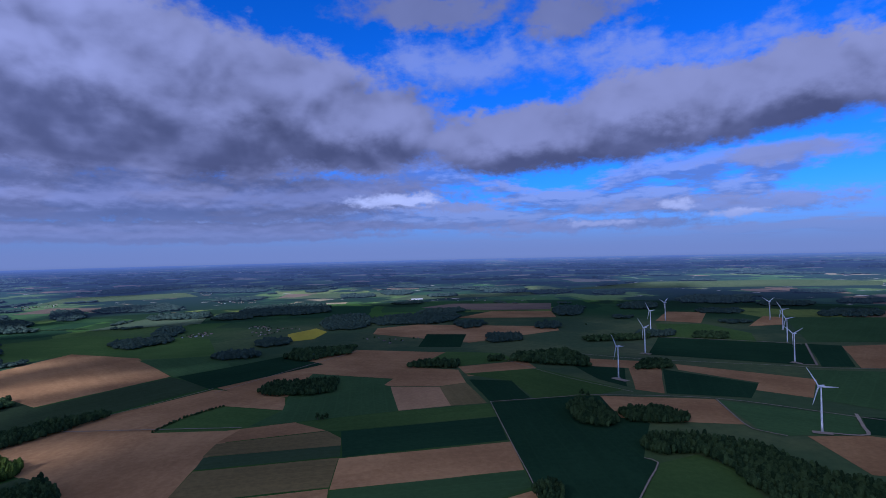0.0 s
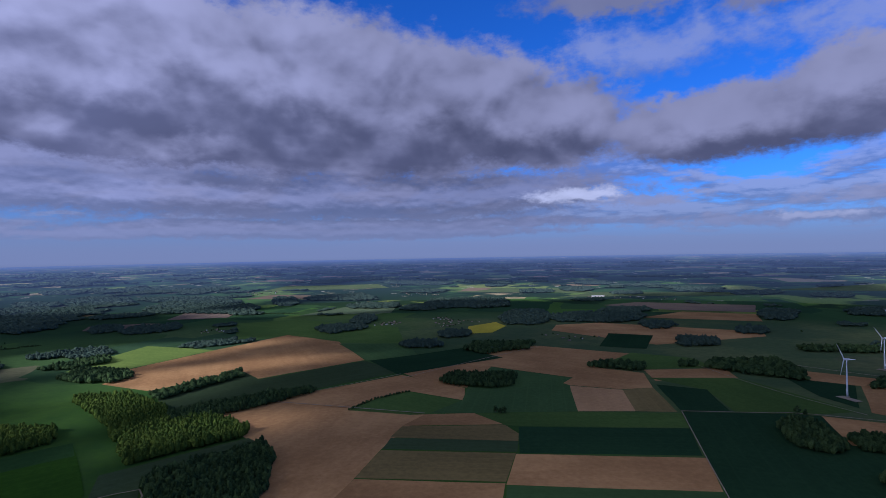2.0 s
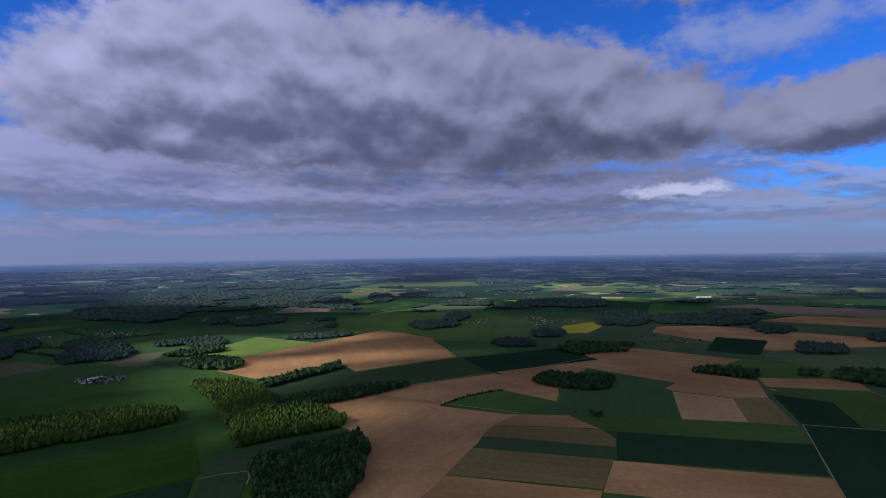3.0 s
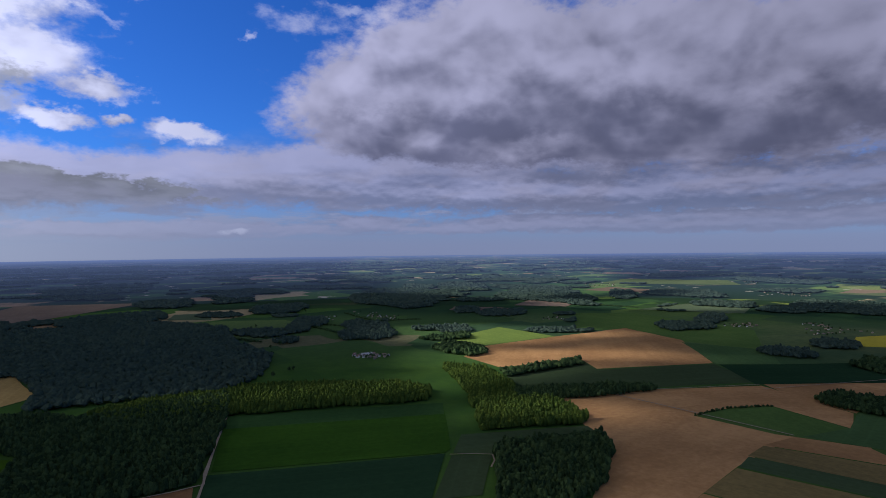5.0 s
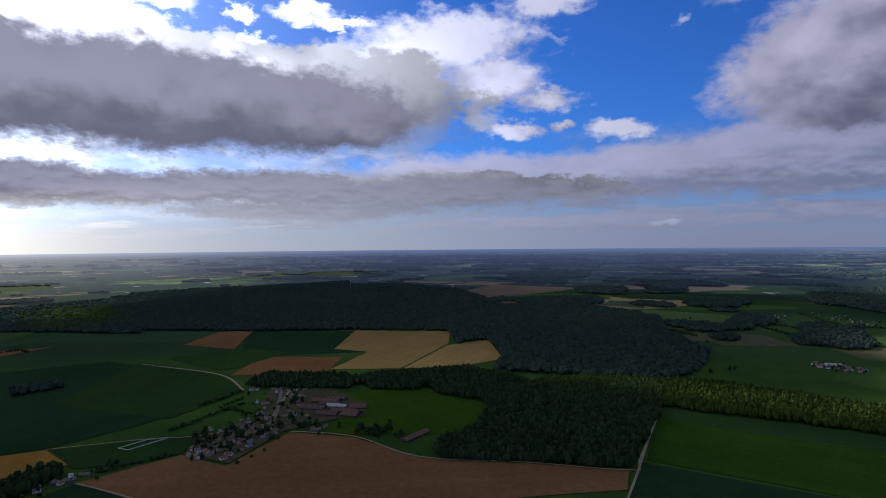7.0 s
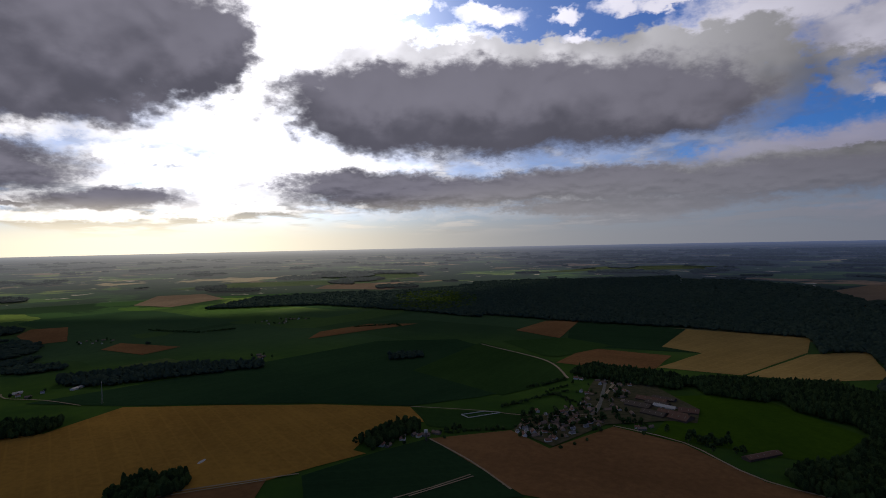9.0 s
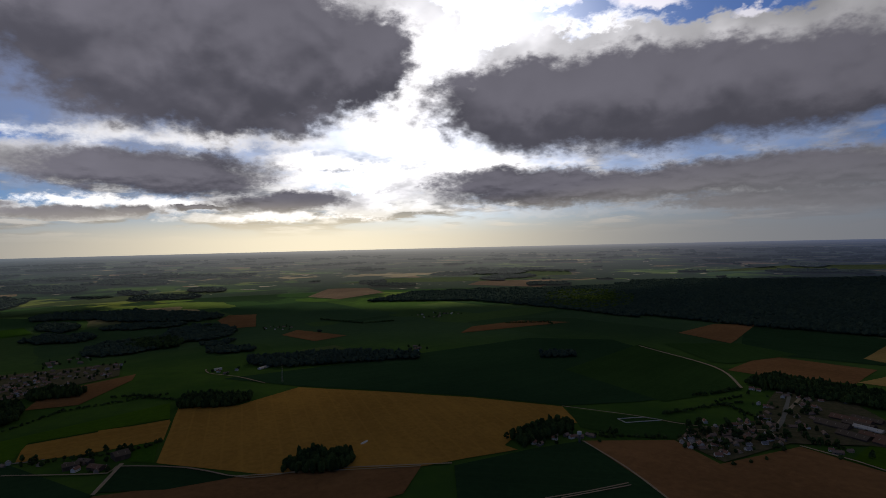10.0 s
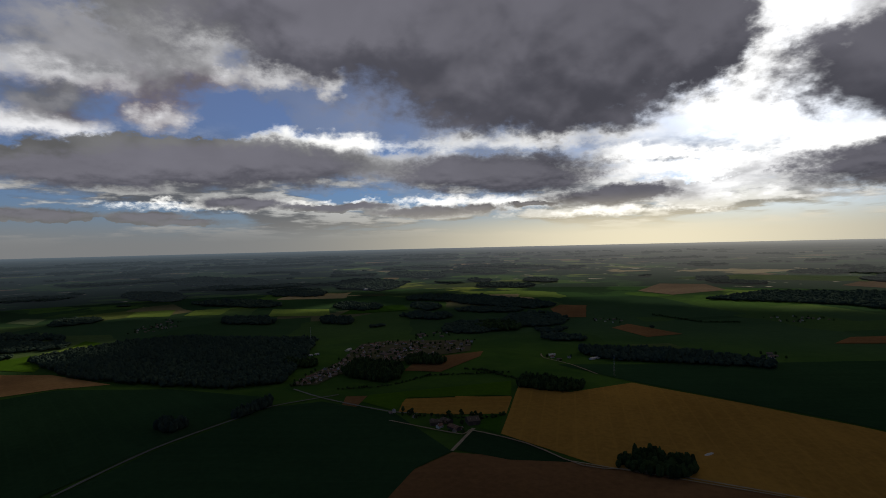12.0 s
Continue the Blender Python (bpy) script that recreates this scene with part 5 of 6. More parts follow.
wood('far', [(447, -3852), (417, -4195), (338, -4412), (184, -4324), (54, -4165), (-55, -3713), (12, -3401), (98, -3213), (243, -3402), (343, -3434)])
wood('far', [(1860, -4698), (1948, -5118), (1934, -5473), (1541, -5040), (1290, -4922), (986, -4345), (936, -3922), (1164, -3940), (1410, -4070), (1595, -4181)])
wood('far', [(747, -3278), (745, -3453), (697, -3558), (576, -3489), (471, -3406), (399, -3169), (396, -2998), (470, -2950), (576, -3032), (663, -3036)])
wood('far', [(-56, -2729), (-82, -2812), (-143, -2870), (-243, -2797), (-343, -2756), (-347, -2625), (-319, -2538), (-241, -2505), (-149, -2588), (-74, -2610)])
wood('far', [(-497, -3441), (-550, -3525), (-626, -3592), (-727, -3479), (-845, -3439), (-830, -3294), (-780, -3209), (-692, -3167), (-587, -3261), (-495, -3296)])
wood('far', [(-42, -2026), (-64, -2087), (-104, -2117), (-154, -2066), (-207, -2058), (-222, -1976), (-200, -1921), (-158, -1896), (-108, -1938), (-68, -1947)])
wood('far', [(-1945, -3496), (-2021, -3595), (-2092, -3638), (-2127, -3592), (-2190, -3580), (-2131, -3431), (-2044, -3318), (-1963, -3285), (-1943, -3361), (-1886, -3360)])
wood('far', [(-2855, -3889), (-2988, -3995), (-3124, -4043), (-3199, -3945), (-3275, -3872), (-3206, -3693), (-3061, -3588), (-2912, -3547), (-2860, -3676), (-2782, -3718)])
wood('far', [(-2896, -3182), (-3031, -3296), (-3181, -3325), (-3227, -3213), (-3312, -3161), (-3233, -3015), (-3089, -2938), (-2960, -2919), (-2888, -2995), (-2814, -3035)])
wood('far', [(244, -1965), (252, -2030), (220, -2046), (180, -2028), (145, -2007), (125, -1937), (123, -1877), (153, -1851), (196, -1891), (228, -1893)])
wood('far', [(-2604, -1693), (-3142, -2096), (-3563, -1760), (-3829, -1272), (-3883, -622), (-3515, -206), (-3064, -57), (-2578, 78), (-2673, -309), (-2653, -868), (-2548, -1244)])
wood('far', [(-1867, -2417), (-2365, -2131), (-2849, -1957), (-3314, -1693), (-4218, -1058), (-2841, -700), (-2473, -1249), (-2146, -1642), (-1865, -1663), (-1819, -1906)])
wood('sun', [(-1763, -1554), (-2135, -1882), (-2370, -1947), (-2477, -1769), (-2307, -1494), (-1938, -1270), (-1743, -1319)])

wood('near', [(76, -1148), (65, -1207), (38, -1236), (1, -1213), (-35, -1204), (-52, -1129), (-47, -1066), (-15, -1040), (24, -1073), (47, -1083)])
wood('near', [(-56, -1231), (-64, -1259), (-85, -1273), (-111, -1252), (-136, -1246), (-147, -1211), (-138, -1183), (-112, -1179), (-86, -1191), (-61, -1193)])
wood('near', [(-271, -1704), (-290, -1766), (-329, -1796), (-369, -1764), (-412, -1754), (-408, -1674), (-389, -1613), (-345, -1606), (-307, -1623), (-282, -1637)])
wood('near', [(214, -1242), (215, -1269), (194, -1273), (171, -1260), (146, -1258), (132, -1224), (138, -1203), (156, -1197), (180, -1208), (195, -1214)])


def country_woods():
    """Woods, copses and tree lines of the wider country, thicker on the wooded side; each ring of distance is one sheet of crowns."""
    rng = np.random.default_rng(77)
    d0 = 1500.0
    while d0 < 12000.0:
        d1 = d0 * 1.17
        step = d0 / 150.0
        spots = []
        for r in np.arange(d0, d1, step):
            a = np.arange(-52.0, 228.0, math.degrees(step / r))
            rr = r + rng.uniform(-0.45, 0.45, len(a)) * step
            aa = np.radians(a + rng.uniform(-0.45, 0.45, len(a)) * math.degrees(step / r))
            spots.append(np.stack([MID.x - rr * np.sin(aa), MID.y + rr * np.cos(aa)], 1))
        spots = np.concatenate(spots)
        free = np.ones(len(spots), bool)
        for f in field_shapes:
            free &= ~inside(spots, f)
        spots = spots[free]
        turn = np.degrees(np.arctan2(-(spots[:, 0] - MID.x), spots[:, 1] - MID.y)) % 360
        turn = np.where(turn > 300, turn - 360, turn)
        bar = np.interp(turn, [-52, 0, 40, 60, 100, 120, 145, 175, 228], [0.10, 0.12, 0.06, 0.0, -0.06, 0.14, 0.20, 0.08, 0.02])
        bar += 0.16 + 0.07 * (d0 < 4200)
        v = np.array([noise.fractal((x * 0.0012, y * 0.0012, 0.0), 1.0, 2.1, 5) * 0.6 + 0.35 * noise.noise((x * 0.0045, y * 0.0045, 4.0)) for x, y in spots])
        spots = spots[v > bar]
        heights = (11.0 + 2.0 * rng.normal(size=len(spots)).clip(-1.5, 1.5)) * max(1.0, d0 / 3500.0)
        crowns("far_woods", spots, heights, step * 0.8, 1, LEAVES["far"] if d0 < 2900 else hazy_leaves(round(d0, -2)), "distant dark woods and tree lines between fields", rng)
        d0 = d1


country_woods()

# ---- wind turbines ----
WHITE = paint("white_coating", (0.78, 0.79, 0.80), 0.4)


def part(name, bm, mat, parent, label="", smooth=False):
    me = bpy.data.meshes.new(name)
    bm.to_mesh(me)
    bm.free()
    me.materials.append(mat)
    if smooth:
        me.polygons.foreach_set("use_smooth", [True] * len(me.polygons))
    ob = new(name, me)
    ob.parent = parent
    return tagged(ob, label) if label else ob


def tube(stations, seg=20):
    """A closed body of rings: (centre, radius x, radius y) along z."""
    bm = bmesh.new()
    prev = None
    for (x, y, z), rx, ry in stations:
        ring = [bm.verts.new((x + rx * math.cos(2 * math.pi * k / seg), y + ry * math.sin(2 * math.pi * k / seg), z)) for k in range(seg)]
        if prev:
            for k in range(seg):
                bm.faces.new((prev[k], prev[(k + 1) % seg], ring[(k + 1) % seg], ring[k]))
        else:
            bm.faces.new(ring[::-1])
        prev = ring
    bm.faces.new(prev)
    return bm


def box(sx, sy, sz, at=(0, 0, 0), bevel=0.0):
    bm = bmesh.new()
    bmesh.ops.create_cube(bm, size=1.0, matrix=Matrix.Translation(at) @ Matrix.Diagonal((sx, sy, sz, 1)))
    if bevel:
        bmesh.ops.bevel(bm, geom=bm.edges[:], offset=bevel, segments=2, affect="EDGES")
    return bm


HUB, TURNED = 71.0, -76.0


def turbine(x, y, angle):
    base, s = lie(x, y)
    root = new("wind_turbine")
    root.location = base
    root.rotation_euler.z = radians(TURNED)
    tagged(root, "tall white three-bladed wind turbine in the fields", "wind turbine", "wind turbines")
    part("foundation", tube([((0, 0, 0), 5.2, 5.2), ((0, 0, 0.9), 4.4, 4.4)]), SOIL["gravel"], root, "round concrete foundation")
    part("tower", tube([((0, 0, 0.9 + k * (HUB - 3) / 6), 1.75 - 0.14 * k, 1.75 - 0.14 * k) for k in range(7)]), WHITE, root, smooth=True)
    bm = box(3.0, 8.5, 3.0, (0, 1.8, HUB), 0.6)
    part("nacelle", bm, WHITE, root)
    bm = tube([((0, 0, 0), 1.9, 1.9), ((0, 0, 1.6), 1.8, 1.8), ((0, 0, 2.8), 1.2, 1.2), ((0, 0, 3.4), 0.3, 0.3)])
    bm.transform(Matrix.Translation((0, -3.0, HUB)) @ Matrix.Rotation(radians(90), 4, "X"))
    part("hub", bm, WHITE, root, smooth=True)
    for k in range(3):
        st = [((0, 0, 1.2), 0.9, 0.9), ((0.3, 0, 6), 1.3, 0.6), ((0.55, 0, 10), 1.65, 0.42), ((0.35, 0, 20), 1.15, 0.28), ((0.15, 0, 30), 0.75, 0.18), ((0, 0, 38), 0.4, 0.1), ((-0.05, 0, 39.5), 0.12, 0.05)]
        bm = tube([((x * 0.85, y, z * 0.86), rx * 0.85, ry) for (x, y, z), rx, ry in st], 12)
        bm.transform(Matrix.Translation((0, -4.4, HUB)) @ Matrix.Rotation(radians(90 - angle - 120 * k), 4, "Y"))
        part("blade", bm, WHITE, root, smooth=True)


turbine(578, 853, 10)
turbine(866, 1371, 30)
turbine(388, 1242, 10)
turbine(554, 1532, 20)
turbine(723, 1941, 10)
turbine(888, 2223, 40)
turbine(1279, 2172, 35)
turbine(1163, 1901, 10)
turbine(1024, 1654, 15)

# ---- houses, barns, trees ----
WALLS = [paint("cream_plaster", (0.34, 0.29, 0.22), 0.9), paint("white_plaster", (0.64, 0.62, 0.57), 0.9), paint("grey_stone", (0.17, 0.155, 0.13), 0.95)]
ROOFS = [paint("brown_tiles", (0.23, 0.165, 0.130), 0.85), paint("red_tiles", (0.25, 0.135, 0.100), 0.85), paint("slate", (0.17, 0.17, 0.18), 0.6)]
GLASS = paint("dark_glass", (0.03, 0.035, 0.045), 0.15)
WOODEN = paint("painted_wood", (0.30, 0.26, 0.20), 0.7)
STEEL = {"dark": paint("dark_sheeting", (0.115, 0.088, 0.066), 0.7), "red": paint("rusty_sheeting", (0.17, 0.095, 0.065), 0.75), "white": paint("white_sheeting", (0.50, 0.49, 0.46), 0.6)}
BOARDS = paint("weathered_boards", (0.085, 0.070, 0.055), 0.9)
BARK = paint("bark", (0.10, 0.075, 0.055), 0.95)
LENGTH, DEPTH = 11.0, 8.0


def gable(length, depth, eaves, ridge):
    bm = bmesh.new()
    x, y = length / 2, depth / 2
    ends = [[bm.verts.new((sx * x, py, pz)) for py, pz in ((-y, 0), (y, 0), (y, eaves), (0, ridge), (-y, eaves))] for sx in (-1, 1)]
    bm.faces.new(ends[0][::-1])
    bm.faces.new(ends[1])
    for i in range(5):
        j = (i + 1) % 5
        bm.faces.new((ends[0][i], ends[0][j], ends[1][j], ends[1][i]))
    bmesh.ops.recalc_face_normals(bm, faces=bm.faces[:])
    return bm


def saddle(length, depth, eaves, ridge, over=0.5, thick=0.25):
    bm = bmesh.new()
    x, y = length / 2 + over, depth / 2 + over
    drop = (ridge - eaves) * over / (depth / 2)
    line = [(-y, eaves - drop), (0, ridge), (y, eaves - drop), (y, eaves - drop + thick), (0, ridge + thick), (-y, eaves - drop + thick)]
    ends = [[bm.verts.new((sx * x, py, pz)) for py, pz in line] for sx in (-1, 1)]
    for i in range(6):
        j = (i + 1) % 6
        bm.faces.new((ends[0][i], ends[0][j], ends[1][j], ends[1][i]))
    for e in ends:
        bm.faces.new((e[0], e[1], e[4], e[5]))
        bm.faces.new((e[1], e[2], e[3], e[4]))
    bmesh.ops.recalc_face_normals(bm, faces=bm.faces[:])
    return bm


def make_house(wall, roof, length, depth, eaves, full, label):
    ridge = eaves + depth * 0.38
    root = new("house")
    tagged(root, label, "house", "village houses")
    part("wall", gable(length, depth, eaves, ridge), wall, root)
    top = part("roof", saddle(length, depth, eaves, ridge), roof, root)
    part("chimney", box(0.9, 0.7, 1.9, (length * 0.3, 0.4, ridge + 0.6), 0.05), wall, top)
    if full:
        for side in (-1, 1):
            for x in (-0.32, 0.32) if side < 0 else (-0.32, 0.0, 0.32):
                part("window", box(1.3, 0.12, 1.4, (x * length, side * (depth / 2 + 0.03), eaves * 0.5), 0.02), GLASS, root)
        part("door", box(1.1, 0.12, 2.1, (0, -depth / 2 - 0.03, 1.05), 0.02), WOODEN, root)
    root.location = (0, 0, -500)
    return root


KINDS = [(0, 0, 11, 8, 3.6, "cream plastered house with a brown tiled saddle roof"), (1, 1, 12, 8, 4.4, "white plastered house with a red tiled roof"),
         (2, 0, 16, 7.5, 3.4, "grey stone farmhouse with a brown tiled roof"), (1, 2, 10, 7.5, 4.0, "white house with a dark slate roof")]
NEAR_HOUSES = [make_house(WALLS[w], ROOFS[r], l, d, e, True, t) for w, r, l, d, e, t in KINDS]
FAR_HOUSES = [make_house(WALLS[w], ROOFS[r], l, d, e, False, t) for w, r, l, d, e, t in KINDS]
house_rng = random.Random(11)
far_homes = []
unused = set(NEAR_HOUSES + FAR_HOUSES)


def place_house(x, y, turn, scale=1.0):
    p, s = lie(x, y)
    far = math.hypot(x - MID.x, y - MID.y)
    near = far < 1300
    if far > 1620:
        k = house_rng.choice((0, 2, 2, 3, 0))
        far_homes.append((pose(p.x, p.y, p.z, 0, 0, turn) @ Matrix.Scale(s * scale * 0.8, 4), k))
        return
    k = house_rng.choice((0, 1, 2, 3, 1, 0, 2, 2))
    ob = (NEAR_HOUSES if near else FAR_HOUSES)[k]
    m = pose(p.x, p.y, p.z, 0, 0, turn)
    if ob in unused:
        unused.discard(ob)
        ob.matrix_basis = m @ Matrix.Diagonal((s * scale, s * scale, s * scale, 1))
        return
    c = copy_thing(ob, m)
    c.scale = (s * scale,) * 3


tree_spots = []


def homes(spots):
    turn = house_rng.uniform(0, 90)
    for x, y in spots:
        place_house(x, y, turn + house_rng.choice((0, 90)) + house_rng.uniform(-14, 14), house_rng.uniform(0.56, 0.80))
        for k in range(1):
            tree_spots.append((x + house_rng.uniform(-22, 22), y + house_rng.uniform(-22, 22)))


def hamlet(count, corners):
    """Houses and garden trees spread over a quarter."""
    poly = np.array(corners, float)
    lo, hi = poly.min(0), poly.max(0)
    turn = house_rng.uniform(0, 90)
    done, tries, used = 0, 0, []
    while done < count and tries < count * 60:
        tries += 1
        p = np.array([[house_rng.uniform(lo[0], hi[0]), house_rng.uniform(lo[1], hi[1])]])
        if not inside(p, corners)[0] or any((p[0][0] - a) ** 2 + (p[0][1] - b) ** 2 < 150 for a, b in used):
            continue
        used.append(tuple(p[0]))
        done += 1
        place_house(*p[0], turn + house_rng.choice((0, 90)) + house_rng.uniform(-20, 20), house_rng.uniform(0.56, 0.80))
        for k in range(1):
            tree_spots.append((p[0][0] + house_rng.uniform(-28, 28), p[0][1] + house_rng.uniform(-28, 28)))


def shed(a, b, width, eaves, kind):
    a, b = Vector(a), Vector(b)
    d = b - a
    mid = (a + b) / 2
    p, s = lie(mid.x, mid.y)
    root = new("barn")
    label = {"dark": "long dark sheet-clad farm barn", "red": "long barn with a rusty red sheet roof", "white": "pale white industrial shed"}[kind]
    tagged(root, label, "barn", "farm barns")
    ridge = eaves + width * 0.2
    part("wall", gable(d.length, width, eaves, ridge), WALLS[1] if kind == "white" else BOARDS, root)
    top = part("roof", saddle(d.length, width, eaves, ridge, 0.6, 0.2), STEEL[kind], root)
    for k in range(max(2, int(d.length / 9))):
        x = -d.length / 2 + (k + 0.5) * d.length / max(2, int(d.length / 9))
        part("rooflight", box(0.7, width * 0.18, 0.12, (0, 0, 0), 0.02), WOODEN, top).matrix_local = Matrix.Translation((x, -width * 0.25, (eaves + ridge) / 2 + 0.32)) @ Matrix.Rotation(math.atan(0.4), 4, "X")
    part("door", box(4.0, 0.16, eaves * 0.75, (0, -width / 2 - 0.04, eaves * 0.375), 0.03), STEEL["dark"], root, "wide sliding door")
    root.location, root.rotation_euler.z, root.scale = p, math.atan2(d.y, d.x), (s, s, s)


def make_tree(seed, height):
    """Trunk with limbs and a crown of many lumps of leaves with gaps."""
    rng = np.random.default_rng(seed)
    root = new("tree")
    tagged(root, "single broadleaf tree with a loose dark green crown", "tree", "single trees")
    bm = tube([((0, 0, 0), 0.38, 0.38), ((0.1, 0, height * 0.2), 0.28, 0.28), ((0.05, 0.1, height * 0.45), 0.2, 0.2), ((0, 0, height * 0.75), 0.07, 0.07)], 8)
    for k in range(6):
        a, up = k * 1.05 + rng.uniform(-0.3, 0.3), height * rng.uniform(0.25, 0.5)
        limb = tube([((0, 0, 0), 0.13, 0.13), ((0, 0, height * 0.16), 0.09, 0.09), ((0, 0, height * 0.3), 0.03, 0.03)], 6)
        limb.transform(Matrix.Translation((0, 0, up)) @ Matrix.Rotation(a, 4, "Z") @ Matrix.Rotation(0.85, 4, "Y"))
        me = bpy.data.meshes.new("limb")
        limb.to_mesh(me)
        limb.free()
        bm.from_mesh(me)
        bpy.data.meshes.remove(me)
    part("trunk", bm, BARK, root)
    V, Fc, base = [], [], 0
    for k in range(16):
        a, q, r = rng.uniform(0, 6.283), rng.uniform(0.34, 1.0), rng.uniform(0.6, 1.0)
        wide = height * 0.30 * math.sin(math.pi * min(q * 0.78 + 0.12, 1)) * r
        size = height * rng.uniform(0.11, 0.19)
        v = LUMPS[2][rng.integers(12)] * size
        V.append(v + np.array((wide * math.cos(a), wide * math.sin(a), height * q - size * 0.5)))
        Fc.append(BALLS[2][1] + base)
        base += len(v)
    crown = mesh_object("crown", np.concatenate(V).tolist(), np.concatenate(Fc).tolist(), LEAVES["near"], root, True)
    root.location = (0, 0, -500)
    return root


TREES = [make_tree(s, h) for s, h in ((1, 9.0), (2, 12.0), (3, 14.0), (4, 10.5))]
spare = set(TREES)


def plant(x, y):
    p, s = lie(x, y)
    k = house_rng.randrange(4)
    m = pose(p.x, p.y, p.z, 0, 0, house_rng.uniform(0, 360))
    s *= house_rng.uniform(0.8, 1.2)
    if TREES[k] in spare:
        spare.discard(TREES[k])
        TREES[k].matrix_basis = m @ Matrix.Diagonal((s, s, s, 1))
        return
    copy_thing(TREES[k], m).scale = (s, s, s)


def lone_trees(spots):
    for x, y in spots:
        plant(x, y)


def hedge(width, height, stops):
    woods_made[0] += 1
    rng = np.random.default_rng(woods_made[0])
    spots = []
    for (x0, y0), (x1, y1) in zip(stops, stops[1:]):
        n = max(1, int(math.hypot(x1 - x0, y1 - y0) / 4.0))
        for k in range(n):
            if rng.uniform() < 0.12:
                continue
            spots.append((x0 + (x1 - x0) * k / n + rng.normal() * width * 0.25, y0 + (y1 - y0) * k / n + rng.normal() * width * 0.25))
    heights = height * rng.uniform(0.6, 1.5, len(spots))
    crowns("hedge", spots, heights, width * 0.55, 1, LEAVES["near"], "uneven dark green hedge along a field", rng, "hedge")


def walled_garden(corners):
    root = new("walled_enclosure")
    c = [Vector((x, y, 0)) for x, y in corners]
    mid = sum(c, Vector()) / 4
    root.location = mid
    tagged(root, "low pale stone wall round a churchyard plot", "wall")
    for i in range(4):
        a, b = c[i] - mid, c[(i + 1) % 4] - mid
        d = b - a
        bm = box(d.length + 0.6, 0.6, 1.9, (0, 0, 0.95), 0.06)
        bm.transform(Matrix.Translation((a + b) / 2) @ Matrix.Rotation(math.atan2(d.y, d.x), 4, "Z"))
        part("wall_side", bm, WALLS[1], root)
    for k in range(16):
        q = c[0].lerp(c[1], house_rng.uniform(0.15, 0.85)).lerp(c[3].lerp(c[2], house_rng.uniform(0.15, 0.85)), house_rng.uniform(0.15, 0.85)) - mid
        part("gravestone", box(1.1, 2.2, 0.8, (q.x, q.y, 0.4), 0.08), WALLS[2], root)


def water_tower(x, y):
    root = new("water_tower")
    root.location, root.scale = (x, y, 0), (0.8, 0.8, 0.8)
    tagged(root, "slim pale concrete water tower beside the lane", "water tower")
    part("shaft", tube([((0, 0, 0), 1.9, 1.9), ((0, 0, 12), 1.6, 1.6), ((0, 0, 14.5), 2.6, 2.6)]), WALLS[2], root, smooth=True)
    part("tank", tube([((0, 0, 14.5), 3.4, 3.4), ((0, 0, 18.5), 3.6, 3.6), ((0, 0, 19.6), 2.2, 2.2), ((0, 0, 20), 0.4, 0.4)]), WALLS[1], root)
    part("railing", tube([((0, 0, 18.6), 3.7, 3.7), ((0, 0, 18.9), 3.7, 3.7)]), STEEL["white"], root)


def tarpaulin_mound(x, y):
    root = new("silage_mound")
    root.location, root.rotation_euler.z = (x, y, 0), 0.5
    tagged(root, "long heap under a white tarpaulin in the stubble", "heap")
    bm = tube([((0, 0, 0), 9, 3.4), ((0, 0, 0.8), 8.2, 2.9), ((0.3, 0, 1.4), 6.5, 1.8), ((0.3, 0, 1.6), 4, 0.7)], 24)
    part("cover", bm, STEEL["white"], root, smooth=True)


def mast(x, y, height):
    p, s = lie(x, y)
    root = new("lattice_mast")
    root.location = p
    tagged(root, "thin grey steel lattice mast in a field", "mast")
    for k in range(4):
        a = math.pi / 4 + k * math.pi / 2
        st = [((1.6 * math.cos(a) * (1 - 0.85 * q), 1.6 * math.sin(a) * (1 - 0.85 * q), height * q), 0.09, 0.09) for q in (0, 0.5, 1)]
        part("leg", tube(st, 6), STEEL["white"], root)
    for k in range(10):
        w = 3.2 * (1 - 0.085 * k) * 0.72
        part("brace", box(w, w, 0.12, (0, 0, height * (k + 1) / 11)), STEEL["dark"], root)


homes([(-751, -361), (-740, -347), (-758, -371), (-746, -345), (-741, -332), (-835, -387), (-826, -367), (-782, -325), (-777, -316), (-848, -343), (-851, -335), (-879, -359), (-885, -351), (-841, -322), (-822, -312), (-830, -307), (-850, -309)])
homes([(-892, -319), (-909, -333), (-980, -378), (-971, -363), (-1061, -424), (-1061, -413), (-1043, -368), (-1067, -383), (-1093, -364), (-1106, -363), (-926, -302), (-920, -291), (-838, -295), (-824, -283), (-846, -235), (-842, -227)])
homes([(-860, -220), (-904, -262), (-1066, -322), (-1057, -334), (-1109, -314), (-1145, -330), (-1144, -244), (-1131, -236), (-902, -299), (-1019, -331), (-735, -364), (-728, -350), (-773, -336), (-813, -349), (-814, -322), (-742, -317)])
homes([(-73, -826), (-107, -775), (-127, -756), (-118, -794), (-136, -762), (-102, -799)])
homes([(-386, -1216), (-394, -1188), (-421, -1205), (-343, -594)])
homes([(-590, -485), (-593, -477), (-646, -476), (-667, -455), (-643, -467)])
homes([(-1349, 753), (-1324, 769), (-1323, 795), (-1281, 819), (-1284, 791)])
homes([(-264, 1887), (-202, 1842), (-178, 1792), (-167, 1873), (-91, 1887), (-228, 1907), (-141, 1834)])
homes([(-41, -856), (-36, -849), (-652, -462), (-622, -478), (-634, -488)])
homes([(-918, 275), (-896, 260)])
